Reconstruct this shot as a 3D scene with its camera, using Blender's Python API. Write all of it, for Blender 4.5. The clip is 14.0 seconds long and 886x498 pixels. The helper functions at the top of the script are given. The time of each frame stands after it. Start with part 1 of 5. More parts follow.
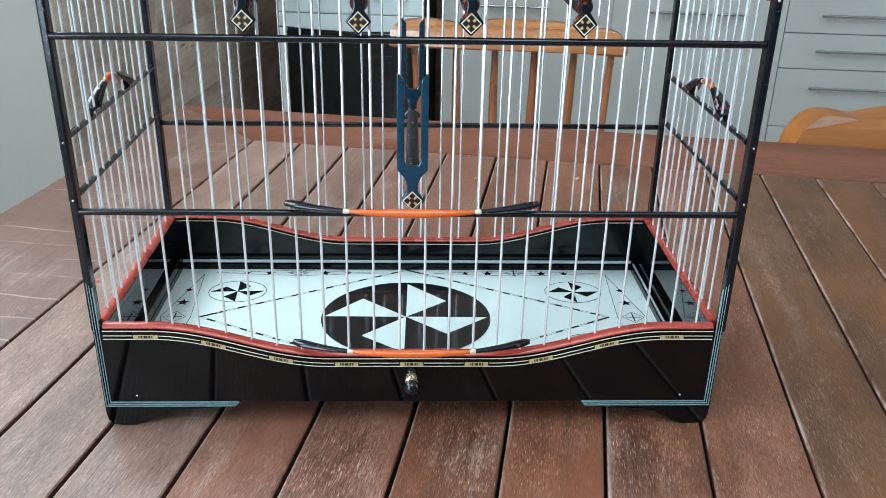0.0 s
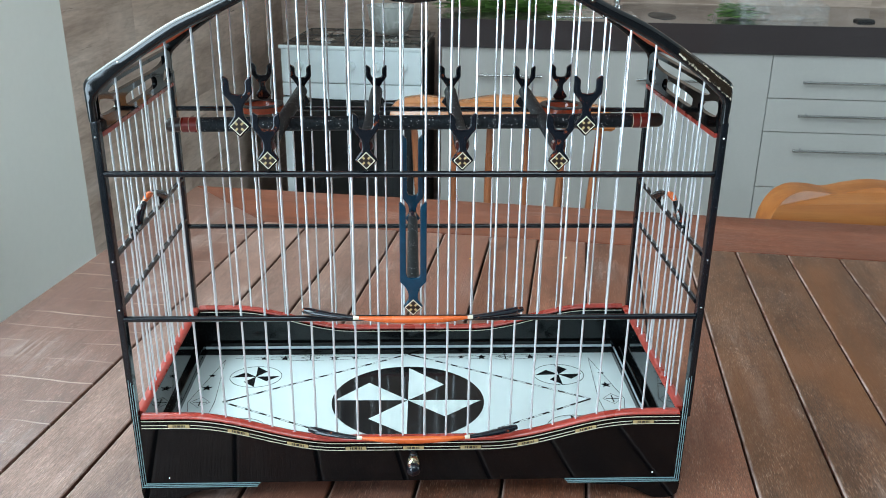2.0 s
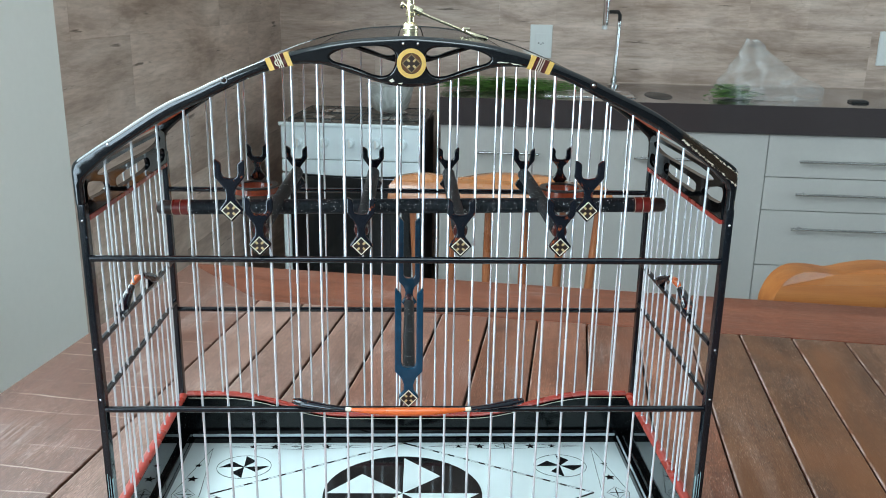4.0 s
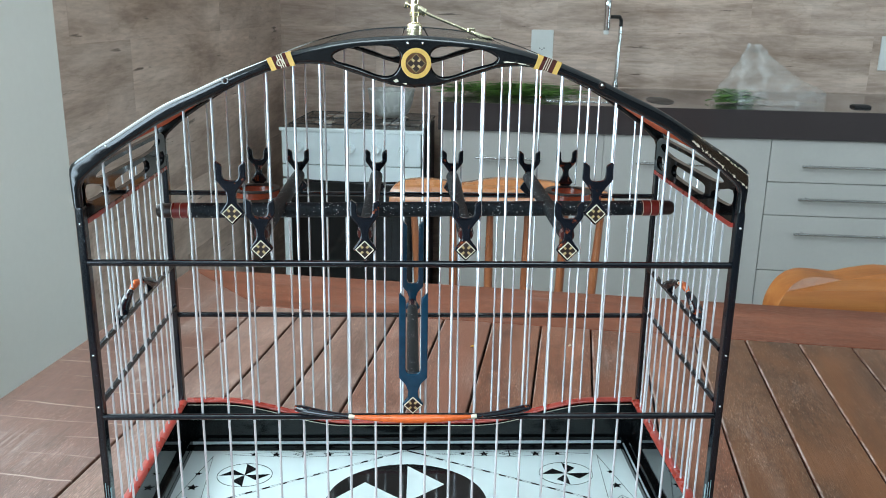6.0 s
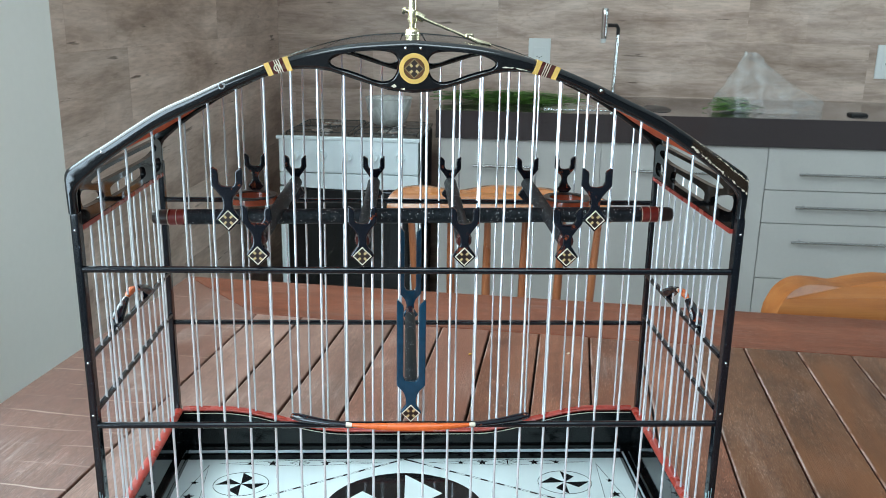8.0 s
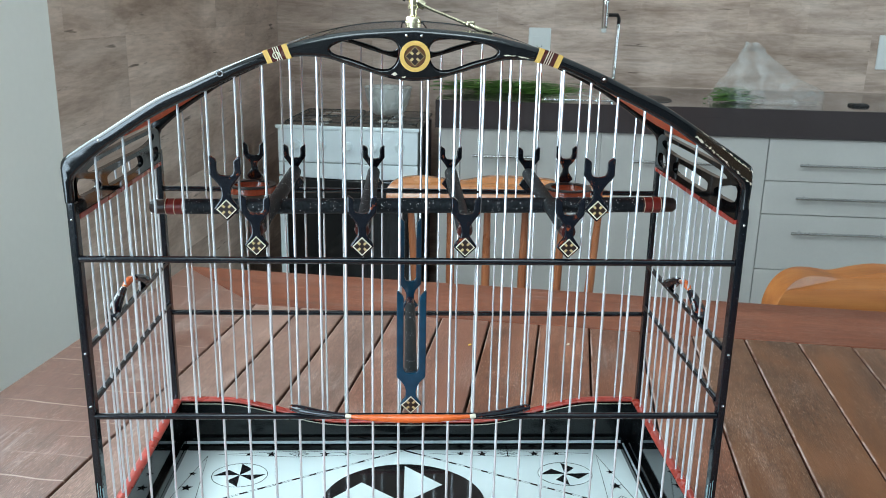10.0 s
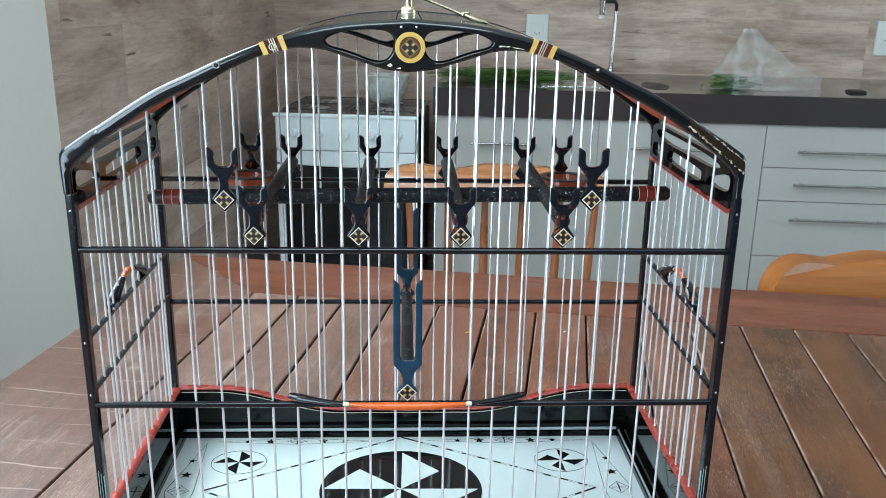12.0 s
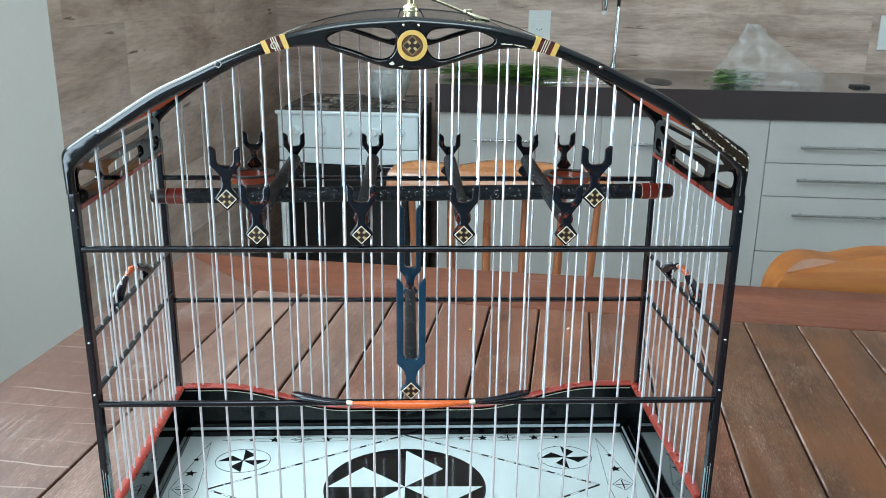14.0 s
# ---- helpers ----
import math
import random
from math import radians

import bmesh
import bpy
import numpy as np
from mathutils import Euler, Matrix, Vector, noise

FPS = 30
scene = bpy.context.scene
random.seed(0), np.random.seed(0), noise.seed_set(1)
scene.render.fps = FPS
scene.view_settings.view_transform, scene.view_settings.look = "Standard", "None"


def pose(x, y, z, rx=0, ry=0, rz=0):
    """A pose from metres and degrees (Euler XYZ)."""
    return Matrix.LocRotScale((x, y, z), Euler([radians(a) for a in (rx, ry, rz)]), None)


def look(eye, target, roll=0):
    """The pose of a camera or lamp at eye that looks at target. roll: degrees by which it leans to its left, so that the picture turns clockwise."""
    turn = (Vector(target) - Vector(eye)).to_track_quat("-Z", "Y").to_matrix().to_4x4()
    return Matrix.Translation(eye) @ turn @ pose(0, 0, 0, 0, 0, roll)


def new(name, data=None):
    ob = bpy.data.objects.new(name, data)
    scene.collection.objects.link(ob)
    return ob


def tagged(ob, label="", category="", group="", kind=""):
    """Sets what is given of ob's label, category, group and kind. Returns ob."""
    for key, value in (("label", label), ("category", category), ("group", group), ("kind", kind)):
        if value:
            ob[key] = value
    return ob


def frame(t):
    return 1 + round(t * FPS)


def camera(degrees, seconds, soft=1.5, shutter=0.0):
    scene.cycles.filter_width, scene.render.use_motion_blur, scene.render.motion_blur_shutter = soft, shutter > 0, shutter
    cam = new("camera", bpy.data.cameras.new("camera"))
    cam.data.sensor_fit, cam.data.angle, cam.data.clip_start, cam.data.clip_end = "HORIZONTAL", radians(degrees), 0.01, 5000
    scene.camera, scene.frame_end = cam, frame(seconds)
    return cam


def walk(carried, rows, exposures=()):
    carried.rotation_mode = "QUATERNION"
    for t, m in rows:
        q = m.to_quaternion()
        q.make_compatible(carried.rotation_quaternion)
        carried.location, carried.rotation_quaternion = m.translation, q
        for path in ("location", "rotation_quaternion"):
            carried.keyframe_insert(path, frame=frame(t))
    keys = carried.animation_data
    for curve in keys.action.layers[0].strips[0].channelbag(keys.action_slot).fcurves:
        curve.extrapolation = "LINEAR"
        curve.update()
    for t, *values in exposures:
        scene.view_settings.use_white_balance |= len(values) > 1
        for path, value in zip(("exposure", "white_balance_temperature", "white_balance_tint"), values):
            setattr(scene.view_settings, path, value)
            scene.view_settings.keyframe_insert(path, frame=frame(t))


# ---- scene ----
T = 0.77  # height of the table top
cam = camera(54.38, 14.0, soft=0.4)
PATH = [
    (0, (-0.0007, -0.5082, 0.3680), (0.0734, 1.3113, -0.4590), 1.19),
    (0.5, (0.0012, -0.5187, 0.3784), (0.0670, 1.3113, -0.4260), 0.88),
    (1, (0.0033, -0.5389, 0.3982), (0.0538, 1.2873, -0.4157), 0.93),
    (1.5, (0.0029, -0.5623, 0.4252), (0.0572, 1.2826, -0.3451), 0.74),
    (2, (-0.0014, -0.5691, 0.4376), (0.0725, 1.2929, -0.2887), 0.67),
    (2.5, (-0.0023, -0.5660, 0.4409), (0.0764, 1.3189, -0.2233), 0.76),
    (3, (-0.0009, -0.5568, 0.4418), (0.0758, 1.3485, -0.1615), 0.89),
    (5.5, (0.0002, -0.5395, 0.4349), (0.0794, 1.3807, -0.1187), 1.05),
    (6, (-0.0028, -0.5358, 0.4348), (0.0747, 1.3851, -0.1168), 0.94),
    (6.5, (-0.0030, -0.5360, 0.4353), (0.0745, 1.3861, -0.1120), 0.94),
    (7, (-0.0010, -0.5356, 0.4348), (0.0808, 1.3875, -0.1085), 0.91),
    (7.5, (0.0001, -0.5350, 0.4336), (0.0812, 1.3895, -0.1047), 0.89),
    (8, (-0.0032, -0.5322, 0.4324), (0.0805, 1.3938, -0.1001), 0.98),
    (10.5, (-0.0040, -0.5224, 0.4298), (0.0821, 1.3939, -0.1363), 1.14),
    (11, (-0.0035, -0.5180, 0.4252), (0.0825, 1.3948, -0.1523), 1.07),
    (11.5, (-0.0039, -0.5192, 0.4285), (0.0855, 1.3928, -0.1515), 1.03),
    (12, (-0.0024, -0.5314, 0.4340), (0.0870, 1.3796, -0.1489), 0.98),
    (12.5, (0.0005, -0.5358, 0.4364), (0.0886, 1.3744, -0.1494), 0.92),
    (13, (0.0016, -0.5336, 0.4357), (0.0901, 1.3763, -0.1514), 0.86),
    (13.5, (-0.0015, -0.5304, 0.4347), (0.0853, 1.3794, -0.1527), 0.72),
    (14, (-0.0024, -0.5305, 0.4349), (0.0802, 1.3785, -0.1559), 0.70),
]
cam.data.dof.use_dof = True     # the close focus leaves the kitchen a little soft
cam.data.dof.focus_distance, cam.data.dof.aperture_fstop = 0.57, 45.0
walk(cam, [(t, pose(0, 0, T) @ look(eye, target, roll)) for t, eye, target, roll in PATH])

# ---- world, sun, window daylight and an added overhead lamp ----
ROOM = Matrix.Translation((0.0206, 0.0323, 0)) @ Matrix.Rotation(radians(-7.25), 4, "Z")      # the room's axes
TABLE = Matrix.Rotation(radians(-10.85), 4, "Z")    # the table stands a little askew in it
world = bpy.data.worlds.new("sky")
scene.world = world
world.use_nodes = True
sky = world.node_tree.nodes.new("ShaderNodeTexSky")
sky.sky_type, sky.sun_disc = "NISHITA", False
sky.sun_elevation, sky.sun_rotation = radians(50), radians(20)
world.node_tree.links.new(sky.outputs[0], world.node_tree.nodes["Background"].inputs[0])
world.node_tree.nodes["Background"].inputs[1].default_value = 0.12
sun = new("sun", bpy.data.lights.new("sun", "SUN"))
sun.data.energy, sun.data.angle, sun.data.color = 2.5, radians(0.5), (1.0, 0.95, 0.88)
sun.matrix_world = look((1, 4, 6), (0, 0, 0))


H = 2.6                       # height of the room


def window_light(name, m, width, height, watts, colour=(0.77, 0.955, 1.02)):
    lamp = new(name, bpy.data.lights.new(name, "AREA"))
    lamp.data.shape, lamp.data.size, lamp.data.size_y = "RECTANGLE", width, height
    lamp.data.energy, lamp.data.color = watts, colour
    lamp.matrix_world = m
    return lamp


# daylight through openings out of view: the glazed west doorway behind the camera, the high west window and an east one
window_light("door_daylight", ROOM @ look((-0.93, -1.6, 1.35), (1.2, -1.1, 1.2)), 1.35, 1.55, 100, (0.71, 0.935, 1.11))
window_light("side_daylight", ROOM @ look((-0.93, 0.15, 1.85), (1.2, 0.0, 1.4)), 1.85, 0.8, 100)
window_light("east_daylight", ROOM @ look((2.46, 0.6, 1.3), (0, 0.6, 1.0)), 1.2, 1.3, 38)
# added overhead lamp that brings sheen to the top edges
window_light("added_overhead", ROOM @ pose(0.1, -1.3, H + 0.02), 1.1, 0.7, 38)
scene.view_settings.exposure = -0.82

# ---- materials ----
def material(name, colour, rough=0.5, metal=0.0, coat=0.0, bump=0.0, scale=200.0, vary=0.0, spec=0.5):
    """A plain surface with a fine grain and a slow drift of tone."""
    m = bpy.data.materials.new(name)
    m.use_nodes = True
    nt = m.node_tree
    b = nt.nodes["Principled BSDF"]
    b.inputs["Base Color"].default_value = (*colour, 1)
    b.inputs["Roughness"].default_value = rough
    b.inputs["Metallic"].default_value = metal
    b.inputs["Coat Weight"].default_value = coat
    b.inputs["Coat Roughness"].default_value = 0.06
    b.inputs["Specular IOR Level"].default_value = spec
    if vary or bump:
        co = nt.nodes.new("ShaderNodeTexCoord")
        fine = nt.nodes.new("ShaderNodeTexNoise")
        fine.inputs["Scale"].default_value, fine.inputs["Detail"].default_value = scale, 5
        slow = nt.nodes.new("ShaderNodeTexNoise")
        slow.inputs["Scale"].default_value, slow.inputs["Detail"].default_value = scale / 12, 3
        for n in (fine, slow):
            nt.links.new(co.outputs["Object"], n.inputs["Vector"])
        if vary:
            add = nt.nodes.new("ShaderNodeMath")
            add.operation = "ADD"
            nt.links.new(fine.outputs["Fac"], add.inputs[0])
            nt.links.new(slow.outputs["Fac"], add.inputs[1])
            rng = nt.nodes.new("ShaderNodeMapRange")
            rng.inputs["From Min"].default_value, rng.inputs["From Max"].default_value = 0.6, 1.4
            rng.inputs["To Min"].default_value, rng.inputs["To Max"].default_value = 1 - vary, 1 + vary
            nt.links.new(add.outputs[0], rng.inputs["Value"])
            hsv = nt.nodes.new("ShaderNodeHueSaturation")
            hsv.inputs["Color"].default_value = (*colour, 1)
            nt.links.new(rng.outputs[0], hsv.inputs["Value"])
            nt.links.new(hsv.outputs[0], b.inputs["Base Color"])
            rr = nt.nodes.new("ShaderNodeMapRange")
            rr.inputs["From Min"].default_value, rr.inputs["From Max"].default_value = 0.3, 0.7
            rr.inputs["To Min"].default_value, rr.inputs["To Max"].default_value = rough * 0.75, min(1, rough * 1.3)
            nt.links.new(slow.outputs["Fac"], rr.inputs["Value"])
            nt.links.new(rr.outputs[0], b.inputs["Roughness"])
        if bump:
            bp = nt.nodes.new("ShaderNodeBump")
            bp.inputs["Strength"].default_value, bp.inputs["Distance"].default_value = bump, 0.001
            nt.links.new(fine.outputs["Fac"], bp.inputs["Height"])
            nt.links.new(bp.outputs[0], b.inputs["Normal"])
    return m


def ramp(nt, source, stops):
    r = nt.nodes.new("ShaderNodeValToRGB")
    while len(r.color_ramp.elements) < len(stops):
        r.color_ramp.elements.new(0.5)
    for e, (at, c) in zip(r.color_ramp.elements, stops):
        e.position, e.color = at, (*c, 1)
    nt.links.new(source, r.inputs[0])
    return r.outputs[0]


def mixed(nt, fac, a, b, kind="MIX"):
    n = nt.nodes.new("ShaderNodeMix")
    n.data_type, n.blend_type = "RGBA", kind
    if isinstance(fac, float):
        n.inputs[0].default_value = fac
    else:
        nt.links.new(fac, n.inputs[0])
    for src, at in ((a, 6), (b, 7)):
        if isinstance(src, tuple):
            n.inputs[at].default_value = (*src, 1)
        else:
            nt.links.new(src, n.inputs[at])
    return n.outputs[2]


def noise_at(nt, coord, scale, detail=4.0, rough=0.55, stretch=(1, 1, 1), distort=0.0):
    mp = nt.nodes.new("ShaderNodeMapping")
    mp.inputs["Scale"].default_value = stretch
    nt.links.new(coord, mp.inputs[0])
    n = nt.nodes.new("ShaderNodeTexNoise")
    n.inputs["Scale"].default_value, n.inputs["Detail"].default_value = scale, detail
    n.inputs["Roughness"].default_value, n.inputs["Distortion"].default_value = rough, distort
    nt.links.new(mp.outputs[0], n.inputs["Vector"])
    return n.outputs["Fac"]


def shifted(nt):
    """Object coordinates, moved by a random amount for each object."""
    co = nt.nodes.new("ShaderNodeTexCoord")
    info = nt.nodes.new("ShaderNodeObjectInfo")
    mul = nt.nodes.new("ShaderNodeVectorMath")
    mul.operation = "MULTIPLY_ADD"
    comb = nt.nodes.new("ShaderNodeCombineXYZ")
    for i in range(3):
        nt.links.new(info.outputs["Random"], comb.inputs[i])
    nt.links.new(comb.outputs[0], mul.inputs[0])
    mul.inputs[1].default_value = (7.3, 13.1, 3.7)
    nt.links.new(co.outputs["Object"], mul.inputs[2])
    return mul.outputs[0], info.outputs["Random"], co.outputs["Object"]


def wood(name, dark, mid, light, rough=0.4, along="Y", worn=0.0, grain=1.0, bump=0.25, coat=0.0, spread=0.12, pores=0.5, dashes=0.0, scratches=0.0, speck=0.0, spec=0.5, edge=0.0, varnish=None):
    """Wood with its grain along one axis, pores, and worn pale patches."""
    m = bpy.data.materials.new(name)
    m.use_nodes = True
    nt = m.node_tree
    b = nt.nodes["Principled BSDF"]
    co, rnd, own = shifted(nt)
    st = {"X": (0.06, 1, 1), "Y": (1, 0.06, 1), "Z": (1, 1, 0.06)}[along]
    st2 = {"X": (0.03, 1, 1), "Y": (1, 0.03, 1), "Z": (1, 1, 0.03)}[along]
    broad = noise_at(nt, co, 22 * grain, 5, 0.6, st, 0.6)
    fine = noise_at(nt, co, 800 * grain, 3, 0.6, st2)
    col = ramp(nt, broad, [(0.28, dark), (0.5, mid), (0.74, light)])
    pore = ramp(nt, fine, [(0.36, (0.35, 0.3, 0.28)), (0.5, (1, 1, 1))])
    col = mixed(nt, pores, col, pore, "MULTIPLY")
    tone = nt.nodes.new("ShaderNodeMapRange")
    tone.inputs["To Min"].default_value, tone.inputs["To Max"].default_value = 1 - spread, 1 + spread
    nt.links.new(rnd, tone.inputs["Value"])
    hsv = nt.nodes.new("ShaderNodeHueSaturation")
    nt.links.new(col, hsv.inputs["Color"])
    nt.links.new(tone.outputs[0], hsv.inputs["Value"])
    col = hsv.outputs[0]
    rbase = rough
    patch = noise_at(nt, co, 9, 6, 0.65)
    if worn:
        streak = noise_at(nt, co, 160, 4, 0.7, st)
        pm = ramp(nt, patch, [(0.5, (0, 0, 0)), (0.72, (1, 1, 1))])
        sm = ramp(nt, streak, [(0.42, (0, 0, 0)), (0.68, (1, 1, 1))])
        mask = mixed(nt, 1.0, pm, sm, "MULTIPLY")
        mul = nt.nodes.new("ShaderNodeMath")
        mul.operation = "MULTIPLY"
        mul.inputs[1].default_value = worn
        nt.links.new(mask, mul.inputs[0])
        col = mixed(nt, mul.outputs[0], col, (0.46, 0.37, 0.33))
    if dashes:   # short pale pores along the grain
        st3 = {"X": (0.1, 1, 1), "Y": (1, 0.1, 1), "Z": (1, 1, 0.1)}[along]
        dm = ramp(nt, noise_at(nt, co, 1250 * grain, 2, 0.5, st3), [(0.57, (0, 0, 0)), (0.68, (1, 1, 1))])
        zone = ramp(nt, noise_at(nt, co, 16, 4, 0.6), [(0.34, (0.12, 0.12, 0.12)), (0.66, (dashes, dashes, dashes))])
        col = mixed(nt, mixed(nt, 1.0, dm, zone, "MULTIPLY"), col, (0.50, 0.36, 0.28))
    if speck:   # open grain: fine light and dark flecks
        st4 = {"X": (0.16, 1, 1), "Y": (1, 0.16, 1), "Z": (1, 1, 0.16)}[along]
        col = mixed(nt, speck, col, ramp(nt, noise_at(nt, co, 1250, 3, 0.7, st4), [(0.36, (0.45, 0.39, 0.36)), (0.5, (1, 1, 1)), (0.66, (1.55, 1.5, 1.5))]), "MULTIPLY")
        col = mixed(nt, speck, col, ramp(nt, noise_at(nt, co, 42, 6, 0.72, {"X": (0.45, 1, 1), "Y": (1, 0.45, 1), "Z": (1, 1, 0.45)}[along], 0.4), [(0.36, (0.66, 0.60, 0.57)), (0.5, (1, 1, 1)), (0.64, (1.32, 1.33, 1.35))]), "MULTIPLY")
    if varnish:   # areas where the smooth orange varnish has survived
        kept = ramp(nt, noise_at(nt, co, 8, 4, 0.55, {"X": (0.4, 1, 1), "Y": (1, 0.4, 1), "Z": (1, 1, 0.4)}[along], 0.5), [(0.47, (0, 0, 0)), (0.62, (0.8, 0.8, 0.8))])
        col = mixed(nt, kept, col, varnish)
    if scratches:   # pale marks straight across the board
        sep = nt.nodes.new("ShaderNodeSeparateXYZ")
        nt.links.new(own, sep.inputs[0])
        wob = nt.nodes.new("ShaderNodeMath")
        wob.operation = "MULTIPLY_ADD"
        nt.links.new(noise_at(nt, own, 9, 3, 0.5, (0.5, 1, 1)), wob.inputs[0])
        wob.inputs[1].default_value = 0.035
        nt.links.new(sep.outputs[1], wob.inputs[2])
        saw = nt.nodes.new("ShaderNodeMath")
        saw.operation = "PINGPONG"
        saw.inputs[1].default_value = 0.018
        nt.links.new(wob.outputs[0], saw.inputs[0])
        thin = nt.nodes.new("ShaderNodeMapRange")
        thin.inputs["From Min"].default_value, thin.inputs["From Max"].default_value = 0.0014, 0.0004
        thin.inputs["To Max"].default_value = scratches
        nt.links.new(saw.outputs[0], thin.inputs["Value"])
        gate = ramp(nt, noise_at(nt, own, 28, 4, 0.6, (0.4, 1, 1)), [(0.42, (0.1, 0.1, 0.1)), (0.6, (1, 1, 1))])
        col = mixed(nt, mixed(nt, 1.0, gate, thin.outputs[0], "MULTIPLY"), col, (0.55, 0.42, 0.34))
    if edge:   # varnish rubbed off along one long edge
        sep = nt.nodes.new("ShaderNodeSeparateXYZ")
        nt.links.new(own, sep.inputs[0])
        rub = nt.nodes.new("ShaderNodeMapRange")
        rub.inputs["From Min"].default_value, rub.inputs["From Max"].default_value = -0.0308, -0.0324
        rub.inputs["To Max"].default_value = edge
        nt.links.new(sep.outputs[0], rub.inputs["Value"])
        gate = ramp(nt, noise_at(nt, co, 60, 5, 0.7, (1, 0.35, 1)), [(0.40, (0, 0, 0)), (0.56, (1, 1, 1))])
        col = mixed(nt, mixed(nt, 1.0, gate, rub.outputs[0], "MULTIPLY"), col, (0.44, 0.33, 0.29))
    if edge:   # the sides of a board are a darker red-brown than its top
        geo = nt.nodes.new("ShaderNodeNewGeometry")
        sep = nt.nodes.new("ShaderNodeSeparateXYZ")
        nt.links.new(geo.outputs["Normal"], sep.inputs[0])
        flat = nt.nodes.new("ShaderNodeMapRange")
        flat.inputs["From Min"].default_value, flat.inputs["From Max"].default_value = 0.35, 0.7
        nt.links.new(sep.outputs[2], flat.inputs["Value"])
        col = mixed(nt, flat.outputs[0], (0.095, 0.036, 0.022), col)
    nt.links.new(col, b.inputs["Base Color"])
    rr = nt.nodes.new("ShaderNodeMapRange")
    rr.inputs["From Min"].default_value, rr.inputs["From Max"].default_value = 0.3, 0.7
    rr.inputs["To Min"].default_value, rr.inputs["To Max"].default_value = rbase * 0.8, min(1, rbase * 1.25)
    nt.links.new(patch, rr.inputs["Value"])
    nt.links.new(rr.outputs[0], b.inputs["Roughness"])
    b.inputs["Specular IOR Level"].default_value = spec
    b.inputs["Coat Weight"].default_value, b.inputs["Coat Roughness"].default_value = coat, 0.12
    bp = nt.nodes.new("ShaderNodeBump")
    bp.inputs["Strength"].default_value, bp.inputs["Distance"].default_value = bump, 0.0006
    nt.links.new(fine, bp.inputs["Height"])
    nt.links.new(bp.outputs[0], b.inputs["Normal"])
    return m


def plank_tile(name):
    """Porcelain tile printed like weathered grey-brown boards."""
    m = bpy.data.materials.new(name)
    m.use_nodes = True
    nt = m.node_tree
    b = nt.nodes["Principled BSDF"]
    co, rnd, own = shifted(nt)
    long = noise_at(nt, co, 13, 8, 0.66, (0.2, 0.2, 1), 0.5)
    cloud = noise_at(nt, co, 4.5, 6, 0.68, (0.5, 0.5, 1.5), 0.3)
    fine = noise_at(nt, co, 130, 3, 0.6, (0.12, 0.12, 1))
    col = ramp(nt, long, [(0.3, (0.375, 0.266, 0.208)), (0.5, (0.645, 0.500, 0.418)), (0.72, (0.86, 0.715, 0.63))])
    col2 = ramp(nt, cloud, [(0.38, (0.66, 0.61, 0.57)), (0.46, (0.86, 0.83, 0.8)), (0.54, (0.97, 0.96, 0.95)), (0.64, (1.15, 1.13, 1.12))])
    col = mixed(nt, 0.6, col, col2, "MULTIPLY")
    col = mixed(nt, 0.3, col, ramp(nt, fine, [(0.38, (0.55, 0.52, 0.5)), (0.56, (1, 1, 1))]), "MULTIPLY")
    rings = noise_at(nt, co, 5, 5, 0.55, (0.35, 0.35, 1.7), 0.4)    # printed grain lines and short cracks
    col = mixed(nt, 0.42, col, ramp(nt, rings, [(0.44, (1, 1, 1)), (0.450, (0.72, 0.66, 0.62)), (0.460, (1, 1, 1)), (0.535, (1, 1, 1)), (0.545, (0.76, 0.71, 0.67)), (0.56, (1.04, 1.03, 1.02))]), "MULTIPLY")
    crack = mixed(nt, 1.0, ramp(nt, noise_at(nt, co, 60, 3, 0.6, (0.1, 0.1, 1)), [(0.30, (1, 1, 1)), (0.36, (0, 0, 0))]), ramp(nt, noise_at(nt, co, 7, 2), [(0.5, (0, 0, 0)), (0.6, (1, 1, 1))]), "MULTIPLY")
    col = mixed(nt, crack, col, (0.16, 0.11, 0.08))
    sep = nt.nodes.new("ShaderNodeSeparateXYZ")   # printed boards of uneven tone
    nt.links.new(own, sep.inputs[0])
    run = nt.nodes.new("ShaderNodeMath")
    run.operation = "ADD"
    nt.links.new(sep.outputs[0], run.inputs[0])
    nt.links.new(sep.outputs[1], run.inputs[1])
    flat = nt.nodes.new("ShaderNodeCombineXYZ")
    nt.links.new(run.outputs[0], flat.inputs[0])
    nt.links.new(sep.outputs[2], flat.inputs[1])
    boards = nt.nodes.new("ShaderNodeTexBrick")
    boards.offset, boards.squash = 0.37, 1.0
    boards.inputs["Color1"].default_value, boards.inputs["Color2"].default_value = (0.76, 0.74, 0.73, 1), (1.12, 1.11, 1.10, 1)
    boards.inputs["Mortar"].default_value = (0.92, 0.9, 0.89, 1)
    boards.inputs["Scale"].default_value, boards.inputs["Mortar Size"].default_value = 1.0, 0.0006
    boards.inputs["Brick Width"].default_value, boards.inputs["Row Height"].default_value = 0.31, 0.0998
    nt.links.new(flat.outputs[0], boards.inputs["Vector"])
    col = mixed(nt, 0.8, col, boards.outputs[0], "MULTIPLY")
    tone = nt.nodes.new("ShaderNodeMapRange")
    tone.inputs["To Min"].default_value, tone.inputs["To Max"].default_value = 0.93, 1.07
    nt.links.new(rnd, tone.inputs["Value"])
    hsv = nt.nodes.new("ShaderNodeHueSaturation")
    nt.links.new(col, hsv.inputs["Color"])
    nt.links.new(tone.outputs[0], hsv.inputs["Value"])
    nt.links.new(hsv.outputs[0], b.inputs["Base Color"])
    b.inputs["Roughness"].default_value = 0.42
    bp = nt.nodes.new("ShaderNodeBump")
    bp.inputs["Strength"].default_value, bp.inputs["Distance"].default_value = 0.25, 0.001
